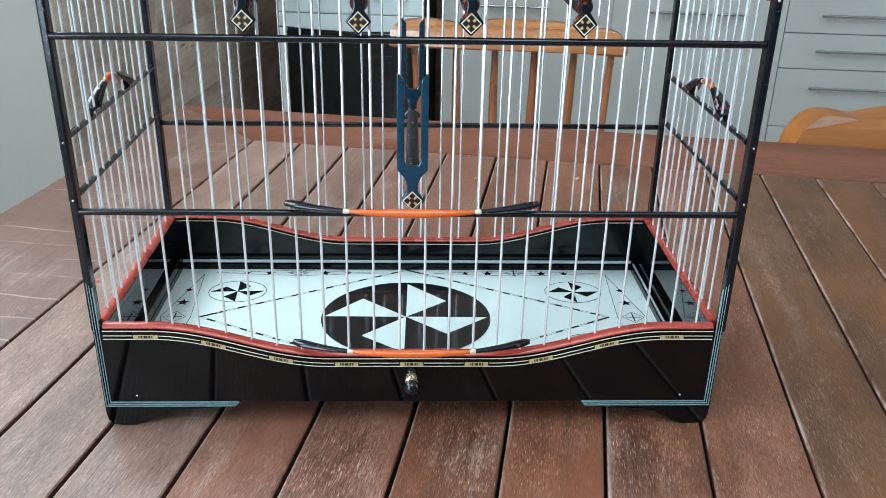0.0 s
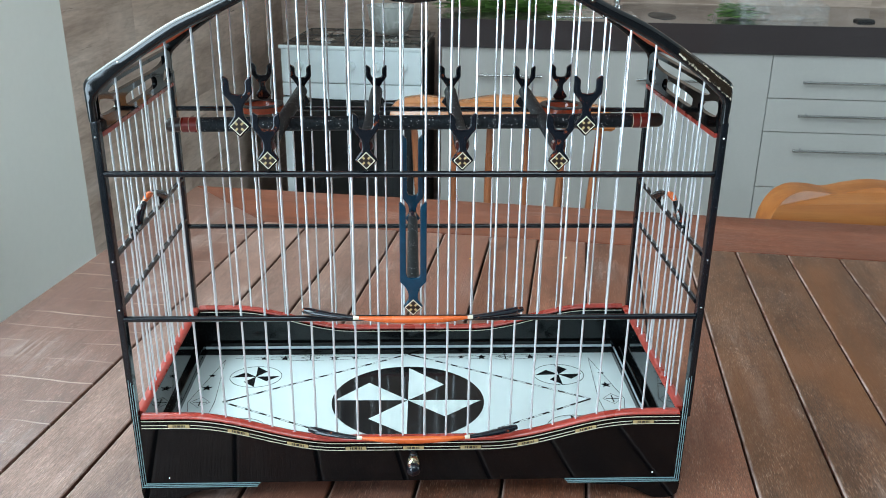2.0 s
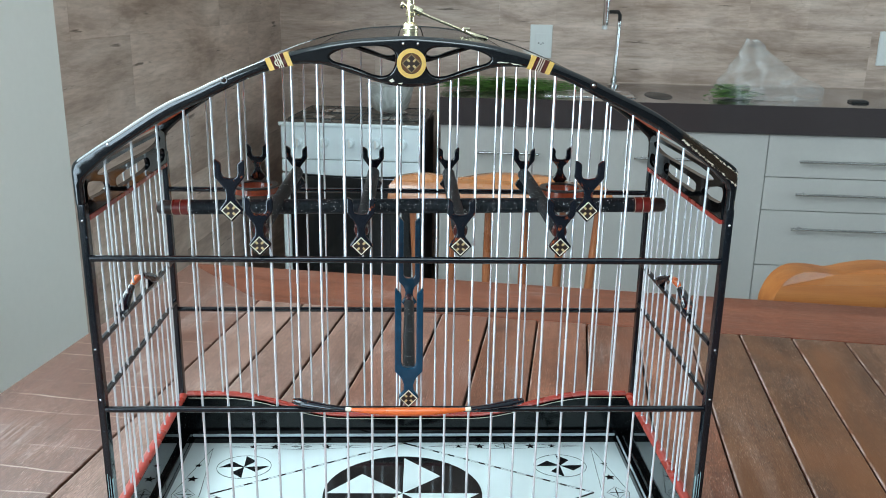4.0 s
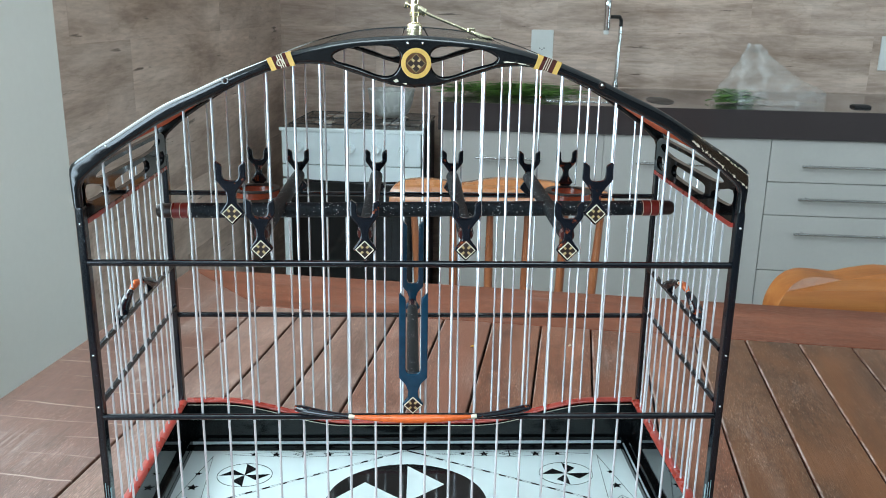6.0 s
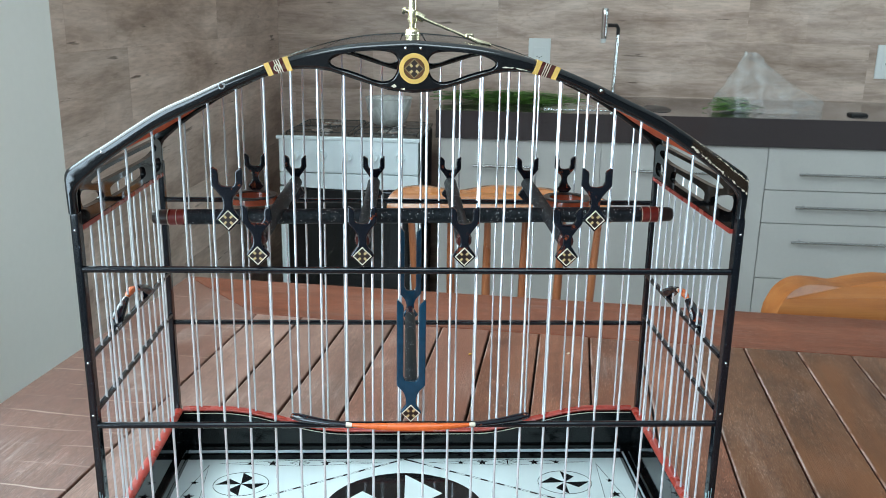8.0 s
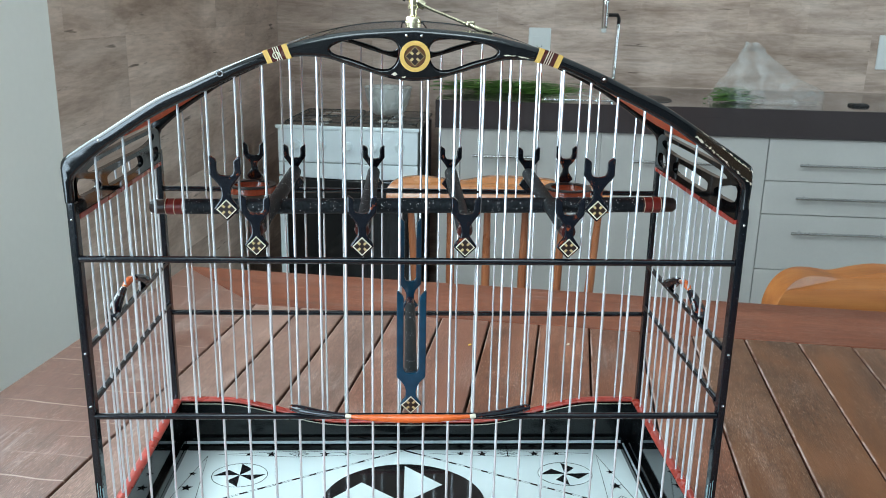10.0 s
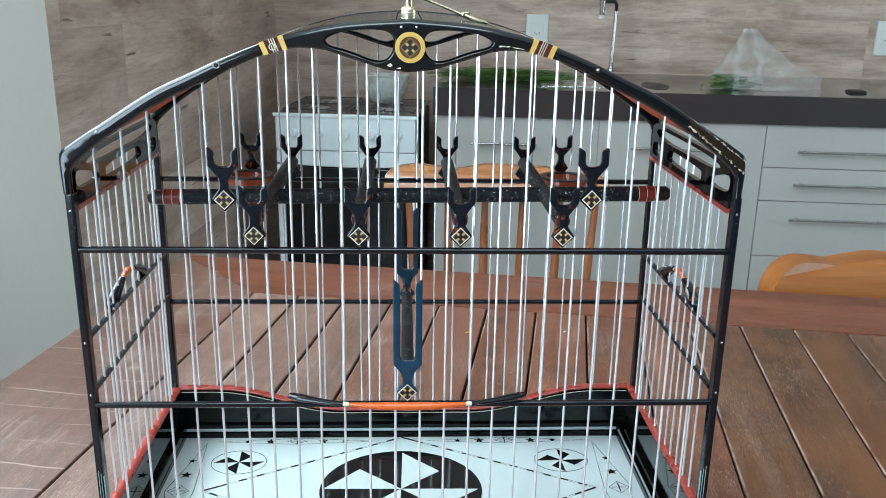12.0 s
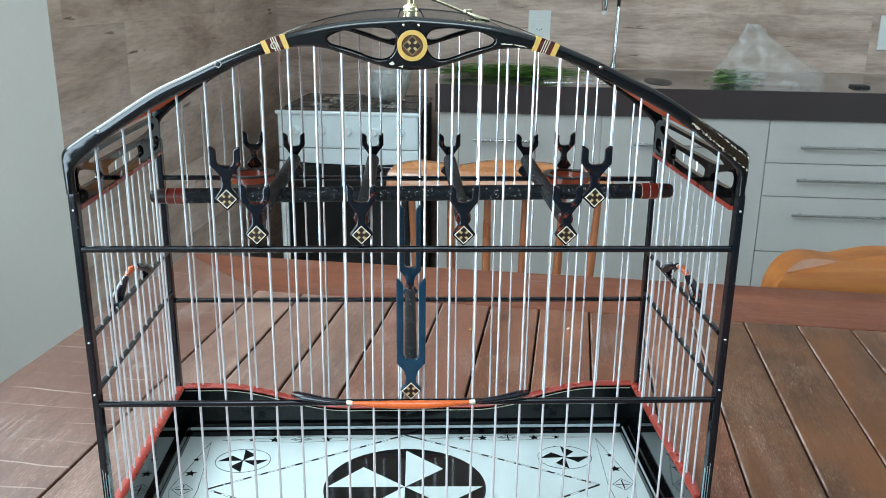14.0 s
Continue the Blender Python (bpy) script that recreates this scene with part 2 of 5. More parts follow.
    nt.links.new(fine, bp.inputs["Height"])
    nt.links.new(bp.outputs[0], b.inputs["Normal"])
    return m


def speckled(name, base, fleck, scale, amount, rough, coat=0.0, cloudy=1.0, spec=0.5):
    """A dark ground with pale flecks: sponged paint, or polished granite."""
    m = bpy.data.materials.new(name)
    m.use_nodes = True
    nt = m.node_tree
    b = nt.nodes["Principled BSDF"]
    co = nt.nodes.new("ShaderNodeTexCoord").outputs["Object"]
    v = nt.nodes.new("ShaderNodeTexVoronoi")
    v.inputs["Scale"].default_value = scale
    nt.links.new(co, v.inputs["Vector"])
    spot = ramp(nt, v.outputs["Distance"], [(amount * 0.7, (1, 1, 1)), (amount, (0, 0, 0))])
    cloud = noise_at(nt, co, scale * 0.35, 4)
    gate = ramp(nt, cloud, [(0.48, (0, 0, 0)), (0.56, (1, 1, 1))])
    mask = mixed(nt, 1.0, spot, gate, "MULTIPLY")
    ground = ramp(nt, noise_at(nt, co, scale * 0.8, 5), [(0.35, tuple(c * (1 - 0.4 * cloudy) for c in base)), (0.7, tuple(c * (1 + 0.7 * cloudy) for c in base))])
    nt.links.new(mixed(nt, mask, ground, fleck), b.inputs["Base Color"])
    b.inputs["Roughness"].default_value = rough
    b.inputs["Specular IOR Level"].default_value = spec
    b.inputs["Coat Weight"].default_value = coat
    return m


BLACK = material("black_lacquer", (0.0016, 0.0018, 0.0022), 0.06, vary=0.25, scale=90, bump=0.01, spec=0.33)


def worn_lacquer(name, colour, wear, scale, low, rough, bump, ripple=110, spec=0.5, seams=None):
    """Glossy lacquer, brushed on unevenly and chipped to a paler ground; seams are lines x, z, slope along which it flakes."""
    m = bpy.data.materials.new(name)
    m.use_nodes = True
    nt = m.node_tree
    b = nt.nodes["Principled BSDF"]
    co, _, own = shifted(nt)

    def calc(kind, p, q):
        n = nt.nodes.new("ShaderNodeMath")
        n.operation = kind
        for k, v in enumerate((p, q)):
            if isinstance(v, float):
                n.inputs[k].default_value = v
            else:
                nt.links.new(v, n.inputs[k])
        return n.outputs[0]

    base = colour
    rag = noise_at(nt, co, scale, 5, 0.7)
    if seams:
        start, brown, lines = seams
        sep = nt.nodes.new("ShaderNodeSeparateXYZ")
        nt.links.new(own, sep.inputs[0])
        x, z = sep.outputs[0], sep.outputs[2]
        past = calc("GREATER_THAN", calc("ADD", x, calc("MULTIPLY", rag, 0.004)), start)
        offs = [calc("SUBTRACT", z, calc("ADD", calc("MULTIPLY", calc("SUBTRACT", x, x0), slope), z0)) for x0, z0, slope in lines]
        inside = calc("MULTIPLY", calc("GREATER_THAN", offs[0], 0.0), calc("LESS_THAN", offs[1], 0.0))
        base = mixed(nt, calc("MULTIPLY", inside, past), colour, brown)
        reach = calc("MULTIPLY", calc("SUBTRACT", rag, low), 0.011)
        near = calc("MAXIMUM", calc("LESS_THAN", calc("ABSOLUTE", offs[0], 0.0), reach), calc("LESS_THAN", calc("ABSOLUTE", offs[1], 0.0), calc("MULTIPLY", reach, 0.7)))
        near = calc("MAXIMUM", near, calc("LESS_THAN", calc("ABSOLUTE", calc("SUBTRACT", x, 0.2146), 0.0), reach))
        chips = calc("MULTIPLY", near, past)
    else:
        chips = ramp(nt, rag, [(low, (0, 0, 0)), (low + 0.05, (1, 1, 1))])
    nt.links.new(mixed(nt, chips, base, wear), b.inputs["Base Color"])
    b.inputs["Roughness"].default_value = rough
    b.inputs["Specular IOR Level"].default_value = spec
    bp = nt.nodes.new("ShaderNodeBump")
    bp.inputs["Strength"].default_value, bp.inputs["Distance"].default_value = bump, 0.001
    nt.links.new(noise_at(nt, co, ripple, 4, 0.6), bp.inputs["Height"])
    nt.links.new(bp.outputs[0], b.inputs["Normal"])
    return m


ARCHBLACK = worn_lacquer("black_lacquer_worn_corner", (0.0030, 0.0038, 0.0050), (0.50, 0.42, 0.32), 330, 0.49, 0.11, 0.08, 60, 0.62,
                         (0.1770, (0.020, 0.012, 0.007), ((0.175, 0.353, -0.775), (0.180, 0.3553, -0.735))))
BARBLACK = worn_lacquer("scuffed_blue_black_lacquer", (0.0036, 0.0052, 0.0080), (0.11, 0.14, 0.17), 520, 0.66, 0.14, 0.10, 140, 0.55)
ROOFBLACK = material("dull_black_lacquer", (0.004, 0.0045, 0.006), 0.14, vary=0.25, scale=120, bump=0.04)
BOARDBLACK = material("brushed_black_lacquer", (0.0035, 0.0045, 0.005), 0.15, vary=0.3, scale=150, bump=0.03, spec=0.35)
SIDEBLACK = material("mirror_black_lacquer", (0.003, 0.0035, 0.004), 0.05, vary=0.25, scale=90, bump=0.008, spec=0.8)
BLUEBLACK = worn_lacquer("blue_black_lacquer", (0.0045, 0.006, 0.010), (0.20, 0.042, 0.014), 150, 0.60, 0.1, 0.3)
PETROL = material("petrol_blue_lacquer", (0.006, 0.036, 0.066), 0.1, vary=0.3, scale=200, bump=0.06)
RED = material("red_varnished_wood", (0.33, 0.035, 0.022), 0.28, coat=0.3, vary=0.25, scale=300, bump=0.06)
ORANGE = material("orange_varnished_wood", (0.62, 0.11, 0.022), 0.26, coat=0.3, vary=0.2, scale=260, bump=0.05)
LINING = material("red_orange_roof_lining", (0.80, 0.13, 0.042), 0.5, vary=0.3, scale=90, bump=0.05, spec=0.1)
DEEPRED = material("deep_red_wood", (0.17, 0.018, 0.014), 0.26, coat=0.4, vary=0.3, scale=260)
BADGE = material("brown_badge_wood", (0.11, 0.042, 0.014), 0.3, coat=0.3, vary=0.3, scale=300)
DARKRED = material("dark_red_wood", (0.062, 0.013, 0.010), 0.26, coat=0.4, vary=0.3, scale=260, bump=0.06)
CREAM = material("cream_inlay", (0.62, 0.55, 0.43), 0.4, vary=0.12, scale=400)
BAR = material("pale_gold_inlay", (0.50, 0.36, 0.17), 0.35, vary=0.15, scale=400)
GOLD = material("yellow_wood_inlay", (0.62, 0.38, 0.10), 0.35, coat=0.3, vary=0.15, scale=400)
SILVER = material("silver_inlay", (0.20, 0.31, 0.33), 0.35, vary=0.1, scale=400)
LEDGEGLINT = material("ledge_glint_grey", (0.34, 0.40, 0.43), 0.25, vary=0.1, scale=300)
INLAY = material("dark_brown_inlay", (0.018, 0.008, 0.006), 0.35, coat=0.0, vary=0.3, scale=400)
WIRE = material("bright_steel_wire", (0.89, 0.92, 0.95), 0.23, metal=0.65)
BARSTEEL = material("satin_steel_bar", (0.50, 0.50, 0.49), 0.2, metal=1.0, vary=0.1, scale=60)
STEEL = material("brushed_steel", (0.72, 0.73, 0.74), 0.25, metal=1.0, vary=0.06, scale=120, bump=0.03)
CHROME = material("chrome", (0.82, 0.84, 0.85), 0.08, metal=1.0, vary=0.03, scale=60)
BRASS = material("polished_brass", (0.93, 0.83, 0.58), 0.24, metal=1.0, vary=0.12, scale=300, bump=0.03)
TRAY = material("white_laminate", (0.61, 0.69, 0.69), 0.14, vary=0.03, scale=60)
REDDISH = material("reddish_brown_varnish", (0.30, 0.05, 0.016), 0.16, coat=0.3, vary=0.4, scale=120, bump=0.05)
PRINT = material("black_print", (0.010, 0.010, 0.011), 0.1, vary=0.3, scale=300, spec=0.4)
PERCH = speckled("speckled_perch_paint", (0.013, 0.016, 0.019), (0.5, 0.53, 0.53), 520, 0.27, 0.55, spec=0.15)
# slats paler to the left: part wear, part window sheen put into the colour
PALESLAT = wood("worn_sheen_red_brown_wood", (0.127, 0.064, 0.046), (0.205, 0.112, 0.084), (0.283, 0.168, 0.133), 0.46, "Y", worn=0.65, bump=0.8, spread=0.06, pores=0.35, dashes=0.4, speck=0.55, spec=0.65, edge=0.5)
MIDSLAT = wood("half_worn_sheen_red_brown_wood", (0.112, 0.044, 0.028), (0.179, 0.076, 0.051), (0.249, 0.122, 0.087), 0.42, "Y", worn=0.6, bump=0.8, spread=0.08, pores=0.4, dashes=0.6, speck=0.8, spec=0.65, edge=0.7, varnish=(0.199, 0.072, 0.042))
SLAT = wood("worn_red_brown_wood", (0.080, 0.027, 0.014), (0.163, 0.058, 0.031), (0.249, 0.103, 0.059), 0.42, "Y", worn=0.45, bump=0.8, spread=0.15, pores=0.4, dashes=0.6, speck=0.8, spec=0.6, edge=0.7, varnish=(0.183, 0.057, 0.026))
FRAMEWOOD = wood("worn_red_brown_frame", (0.110, 0.032, 0.016), (0.166, 0.050, 0.026), (0.216, 0.074, 0.041), 0.42, "X", worn=0.3, bump=0.45, spread=0.05, pores=0.4, dashes=0.25, speck=0.4, spec=0.3)
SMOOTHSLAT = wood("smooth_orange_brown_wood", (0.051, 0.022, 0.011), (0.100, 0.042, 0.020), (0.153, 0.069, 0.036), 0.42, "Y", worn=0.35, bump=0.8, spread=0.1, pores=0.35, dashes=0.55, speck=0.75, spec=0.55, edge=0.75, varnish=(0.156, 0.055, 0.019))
# near-black brown: the shade between the slats put into the colour
GAPSHADE = material("gap_shade_brown", (0.030, 0.012, 0.008), 0.6, vary=0.3, scale=90)
SIDEWOOD = wood("scratched_red_brown_board", (0.114, 0.049, 0.033), (0.157, 0.071, 0.051), (0.198, 0.099, 0.073), 0.34, "Y", worn=0.6, bump=0.5, spread=0.05, pores=0.35, dashes=0.4, scratches=0.55, speck=0.45, spec=0.8)
CHAIRWOOD = wood("orange_varnished_chair_wood", (0.20, 0.060, 0.014), (0.32, 0.108, 0.026), (0.42, 0.170, 0.048), 0.36, "X", bump=0.12, coat=0.3, spread=0.05, pores=0.2)
SCALLOPWOOD = wood("glossy_orange_chair_wood", (0.20, 0.058, 0.012), (0.31, 0.100, 0.022), (0.41, 0.160, 0.044), 0.42, "X", bump=0.1, coat=0.06, spread=0.05, pores=0.2)
RAILWOOD = wood("glossy_varnished_chair_wood", (0.26, 0.085, 0.026), (0.38, 0.14, 0.045), (0.47, 0.19, 0.07), 0.26, "X", bump=0.08, coat=0.5, spread=0.05, pores=0.2)
SPINDLEWOOD = wood("orange_varnished_turned_wood", (0.22, 0.068, 0.026), (0.31, 0.105, 0.042), (0.40, 0.155, 0.065), 0.3, "Z", bump=0.08, coat=0.35, spread=0.05, pores=0.2)
TILE = plank_tile("wood_look_porcelain")
GROUT = material("brown_grout", (0.32, 0.27, 0.23), 0.8, vary=0.1, scale=200)
PAINT = material("white_wall_paint", (0.83, 0.82, 0.775), 0.75, vary=0.02, scale=60, bump=0.1)
# walls, ceiling and floor out of view: tones chosen for reflections and bounced light
TAUPE = material("unseen_wall_taupe", (0.13, 0.125, 0.12), 0.8, vary=0.05, scale=60)
CEILPAINT = material("white_ceiling_paint", (0.82, 0.83, 0.83), 0.8, vary=0.02, scale=40)
FLOORTILE = material("beige_floor_tile", (0.40, 0.37, 0.33), 0.4, vary=0.1, scale=40)
LAMINATE = material("light_grey_laminate", (0.415, 0.400, 0.380), 0.42, vary=0.03, scale=120, bump=0.03)
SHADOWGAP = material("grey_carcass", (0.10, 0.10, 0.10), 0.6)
GRANITE = speckled("dark_brown_granite", (0.046, 0.037, 0.038), (0.06, 0.05, 0.05), 420, 0.3, 0.09, coat=0.2, cloudy=0.25)
ENAMEL = material("white_enamel", (0.74, 0.82, 0.85), 0.22, coat=0.3, vary=0.03, scale=50)
GLASSBLACK = material("black_lacquer", (0.0045, 0.005, 0.006), 0.07, vary=0.25, scale=90, bump=0.008)
COOKTOP = material("dark_cooktop_glass", (0.06, 0.058, 0.052), 0.25, vary=0.2, scale=40)
GREYSTEEL = material("grey_stove_side", (0.035, 0.036, 0.038), 0.4, vary=0.15, scale=80)
CASTIRON = material("black_cast_iron", (0.02, 0.02, 0.02), 0.55, vary=0.3, scale=200, bump=0.1)
PLASTIC = material("white_plastic", (0.72, 0.73, 0.71), 0.35, vary=0.03, scale=60)
BLACKPLASTIC = material("black_plastic", (0.015, 0.015, 0.016), 0.4, vary=0.2, scale=100)
HERB = material("green_herb_leaves", (0.07, 0.17, 0.025), 0.5, vary=0.5, scale=60)
GROUND = material("grass_ground", (0.07, 0.11, 0.035), 0.9, vary=0.4, scale=4)


def film(name, colour, through_amount, rough, folds=13):
    """Thin plastic film: mostly clear, partly a milky sheen."""
    m = bpy.data.materials.new(name)
    m.use_nodes = True
    nt = m.node_tree
    b = nt.nodes["Principled BSDF"]
    b.inputs["Base Color"].default_value, b.inputs["Roughness"].default_value = (*colour, 1), rough
    clear = nt.nodes.new("ShaderNodeBsdfTransparent")
    mix = nt.nodes.new("ShaderNodeMixShader")
    co = nt.nodes.new("ShaderNodeTexCoord").outputs["Object"]
    n = noise_at(nt, co, folds, 4, 0.5, distort=0.6)
    sub = nt.nodes.new("ShaderNodeMath")
    sub.operation = "SUBTRACT"
    nt.links.new(n, sub.inputs[0])
    sub.inputs[1].default_value = 0.5
    ridge = nt.nodes.new("ShaderNodeMath")
    ridge.operation = "ABSOLUTE"
    nt.links.new(sub.outputs[0], ridge.inputs[0])
    r = nt.nodes.new("ShaderNodeMapRange")   # creases along which the film is milkier
    r.inputs["From Min"].default_value, r.inputs["From Max"].default_value = 0.0, 0.09
    r.inputs["To Min"].default_value, r.inputs["To Max"].default_value = through_amount - 0.15, through_amount + 0.04
    nt.links.new(ridge.outputs[0], r.inputs["Value"])
    nt.links.new(r.outputs[0], mix.inputs[0])
    nt.links.new(b.outputs[0], mix.inputs[1])
    nt.links.new(clear.outputs[0], mix.inputs[2])
    nt.links.new(mix.outputs[0], nt.nodes["Material Output"].inputs[0])
    return m


FILM = film("clear_plastic_film", (0.80, 0.83, 0.82), 0.89, 0.16)
TUB = film("translucent_plastic", (0.66, 0.70, 0.68), 0.62, 0.3)

# ---- building blocks ----
from mathutils.geometry import tessellate_polygon


def part(name, bm, mat, parent=None, label="", smooth=False, bevel=0.0, m=None, segments=2):
    """Links a bmesh as one mesh object under a thing or a part."""
    bmesh.ops.recalc_face_normals(bm, faces=bm.faces[:])
    if bevel:
        sharp = [e for e in bm.edges if len(e.link_faces) == 2 and e.calc_face_angle(0) > 0.6]
        bmesh.ops.bevel(bm, geom=sharp, offset=bevel, segments=segments, profile=0.6, affect="EDGES", clamp_overlap=True)
    me = bpy.data.meshes.new(name)
    bm.to_mesh(me)
    bm.free()
    for p in me.polygons:
        p.use_smooth = bool(smooth)
    if smooth:
        me.set_sharp_from_angle(angle=radians(40))
    me.materials.append(mat)
    ob = new(name, me)
    if parent:
        ob.parent = parent
    if m is not None:
        ob.matrix_local = m
    return tagged(ob, label) if label else ob


def thing(name, m, label, category, group="", kind=""):
    ob = new(name)
    ob.empty_display_size = 0.02
    ob.matrix_world = m
    return tagged(ob, label, category, group, kind)


def box(x0, x1, y0, y1, z0, z1, bm=None):
    bm = bm or bmesh.new()
    v = [bm.verts.new((x, y, z)) for x in (x0, x1) for y in (y0, y1) for z in (z0, z1)]
    for f in ((0, 1, 3, 2), (4, 6, 7, 5), (0, 4, 5, 1), (2, 3, 7, 6), (0, 2, 6, 4), (1, 5, 7, 3)):
        bm.faces.new([v[i] for i in f])
    return bm


AXES = {"y": lambda a, b, d: (a, d, b), "x": lambda a, b, d: (d, a, b), "z": lambda a, b, d: (a, b, d)}


def prism(loops, axis, d0, d1, bm=None):
    """A flat shape (outer loop, then holes) given thickness along an axis."""
    bm = bm or bmesh.new()
    put = AXES[axis]
    tris = tessellate_polygon([[Vector((a, b, 0)) for a, b in lp] for lp in loops])
    flat = [p for lp in loops for p in lp]
    lo = [bm.verts.new(put(a, b, d0)) for a, b in flat]
    hi = [bm.verts.new(put(a, b, d1)) for a, b in flat]
    for t in tris:
        for side in (lo, hi):
            try:
                bm.faces.new([side[i] for i in t])
            except ValueError:
                pass
    at = 0
    for lp in loops:
        n = len(lp)
        for i in range(n):
            j = (i + 1) % n
            bm.faces.new((lo[at + i], lo[at + j], hi[at + j], hi[at + i]))
        at += n
    return bm


def rounded_plate(loops, d0, d1, rims, steps=4):
    """A plate along y whose edges are rounded: each loop is drawn in by its rim towards both faces."""
    bm = bmesh.new()
    mid, half = (d0 + d1) / 2, (d1 - d0) / 2
    faces_lo, faces_hi = [], []
    for lp, rim in zip(loops, rims):
        n = len(lp)
        area = sum(lp[i][0] * lp[(i + 1) % n][1] - lp[(i + 1) % n][0] * lp[i][1] for i in range(n))
        turn = (1 if area > 0 else -1) * (1 if lp is loops[0] else -1)
        inward = []
        for i in range(n):
            d = Vector(lp[(i + 1) % n]) - Vector(lp[i - 1])
            inward.append(Vector((-d.y, d.x)).normalized() * turn)
        rings = []
        for k in range(-steps, steps + 1):
            a = math.pi / 2 * k / steps
            deep = half * 0.85 * math.sin(a)
            ring = []
            for p, v in zip(lp, inward):
                r = (rim(p) if callable(rim) else rim) * (1 - math.cos(a))
                ring.append(bm.verts.new((p[0] + v.x * r, mid + (half * 0.15 * (1 if k > 0 else -1 if k < 0 else 0)) + deep, p[1] + v.y * r)))
            rings.append(ring)
        for a, b in zip(rings, rings[1:]):
            for i in range(n):
                bm.faces.new((a[i], a[(i + 1) % n], b[(i + 1) % n], b[i]))
        faces_lo.append(rings[0])
        faces_hi.append(rings[-1])
    for rows in (faces_lo, faces_hi):
        flat = [v for r in rows for v in r]
        for t in tessellate_polygon([[Vector((v.co.x, v.co.z, 0)) for v in r] for r in rows]):
            try:
                bm.faces.new([flat[i] for i in t])
            except ValueError:
                pass
    return bm


def curve(points, steps=6, closed=False):
    """A smooth line through the points."""
    pts = [Vector((*p, 0)) if len(p) == 2 else Vector(p) for p in points]
    n, out = len(pts), []
    for i in range(n if closed else n - 1):
        if closed:
            a, b, c, d = (pts[(i + k) % n] for k in (-1, 0, 1, 2))
        else:
            a, b, c, d = pts[max(i - 1, 0)], pts[i], pts[i + 1], pts[min(i + 2, n - 1)]
        for s in range(steps):
            t = s / steps
            out.append(0.5 * (2 * b + (c - a) * t + (2 * a - 5 * b + 4 * c - d) * t * t + (3 * b - a - 3 * c + d) * t ** 3))
    if not closed:
        out.append(pts[-1])
    dim = len(points[0])
    return [tuple(p)[:dim] for p in out]


def tube(path, radius, sides=8, bm=None, flat=1.0):
    """A round bar along a path; radius may be a list."""
    bm = bm or bmesh.new()
    pts = [Vector(p) for p in path]
    rs = radius if isinstance(radius, (list, tuple)) else [radius] * len(pts)
    rings, up = [], None
    for i, p in enumerate(pts):
        d = (pts[min(i + 1, len(pts) - 1)] - pts[max(i - 1, 0)]).normalized()
        ref = up or (Vector((0, 0, 1)) if abs(d.z) < 0.9 else Vector((1, 0, 0)))
        s = d.cross(ref).normalized()
        up = s.cross(d).normalized()
        rings.append([bm.verts.new(p + rs[i] * (math.cos(a) * s + flat * math.sin(a) * up))
                      for a in (2 * math.pi * k / sides for k in range(sides))])
    for a, b in zip(rings, rings[1:]):
        for k in range(sides):
            bm.faces.new((a[k], a[(k + 1) % sides], b[(k + 1) % sides], b[k]))
    bm.faces.new(rings[0])
    bm.faces.new(rings[-1][::-1])
    return bm


def lathe(profile, centre=(0, 0, 0), sides=16, turn=None, bm=None):
    """A turned piece: rows of (radius, height) round z, then turned and moved."""
    bm = bm or bmesh.new()
    m = Matrix.Translation(centre) @ (turn or Matrix())
    rings = [[bm.verts.new(m @ Vector((max(r, 1e-5) * math.cos(a), max(r, 1e-5) * math.sin(a), h)))
              for a in (2 * math.pi * k / sides for k in range(sides))] for r, h in profile]
    for a, b in zip(rings, rings[1:]):
        for k in range(sides):
            bm.faces.new((a[k], a[(k + 1) % sides], b[(k + 1) % sides], b[k]))
    bm.faces.new(rings[0])
    bm.faces.new(rings[-1][::-1])
    return bm


def ball(r, centre, sides=12, squash=1.0, bm=None, turn=None):
    return lathe([(r * math.sin(math.pi * k / 8), -r * squash * math.cos(math.pi * k / 8)) for k in range(9)], centre, sides, turn, bm)


def shape(parts_of, z, thick):
    """Several flat pieces in one mesh, lying on a panel."""
    bm = bmesh.new()
    for lp in parts_of:
        prism([lp], "z", z, z + thick, bm)
    return bm


def arc(cx, cy, rx, ry, n=32, a0=0.0, a1=2 * math.pi):
    return [(cx + rx * math.cos(a0 + (a1 - a0) * k / n), cy + ry * math.sin(a0 + (a1 - a0) * k / n)) for k in range(n)]


FACE_FRONT = Matrix.Rotation(radians(90), 4, "X")

# ---- the room ----
U0, U1, V0, V1 = -0.865, 2.4, -2.5, 2.73


def wall(name, bm, mat=None, label="", kind="structure"):
    ob = part(name, bm, mat or PAINT)
    ob.matrix_world = ROOM
    return tagged(ob, label, "wall", kind=kind)


tagged(part("floor", box(U0 - 0.2, U1 + 0.2, V0 - 0.2, V1 + 0.2, -0.15, 0.0), FLOORTILE, m=ROOM), "plain beige tiled kitchen floor", "floor", kind="structure")
# the ceiling is cut open only for the added overhead lamp
tagged(part("ceiling", prism([[(U0 - 0.2, V0 - 0.2), (U1 + 0.2, V0 - 0.2), (U1 + 0.2, V1 + 0.2), (U0 - 0.2, V1 + 0.2)], [(-0.46, -1.66), (0.66, -1.66), (0.66, -0.94), (-0.46, -0.94)]], "z", H, H + 0.15), CEILPAINT, m=ROOM), "white painted ceiling out of view, with an opening for the added lamp", "ceiling", kind="structure")
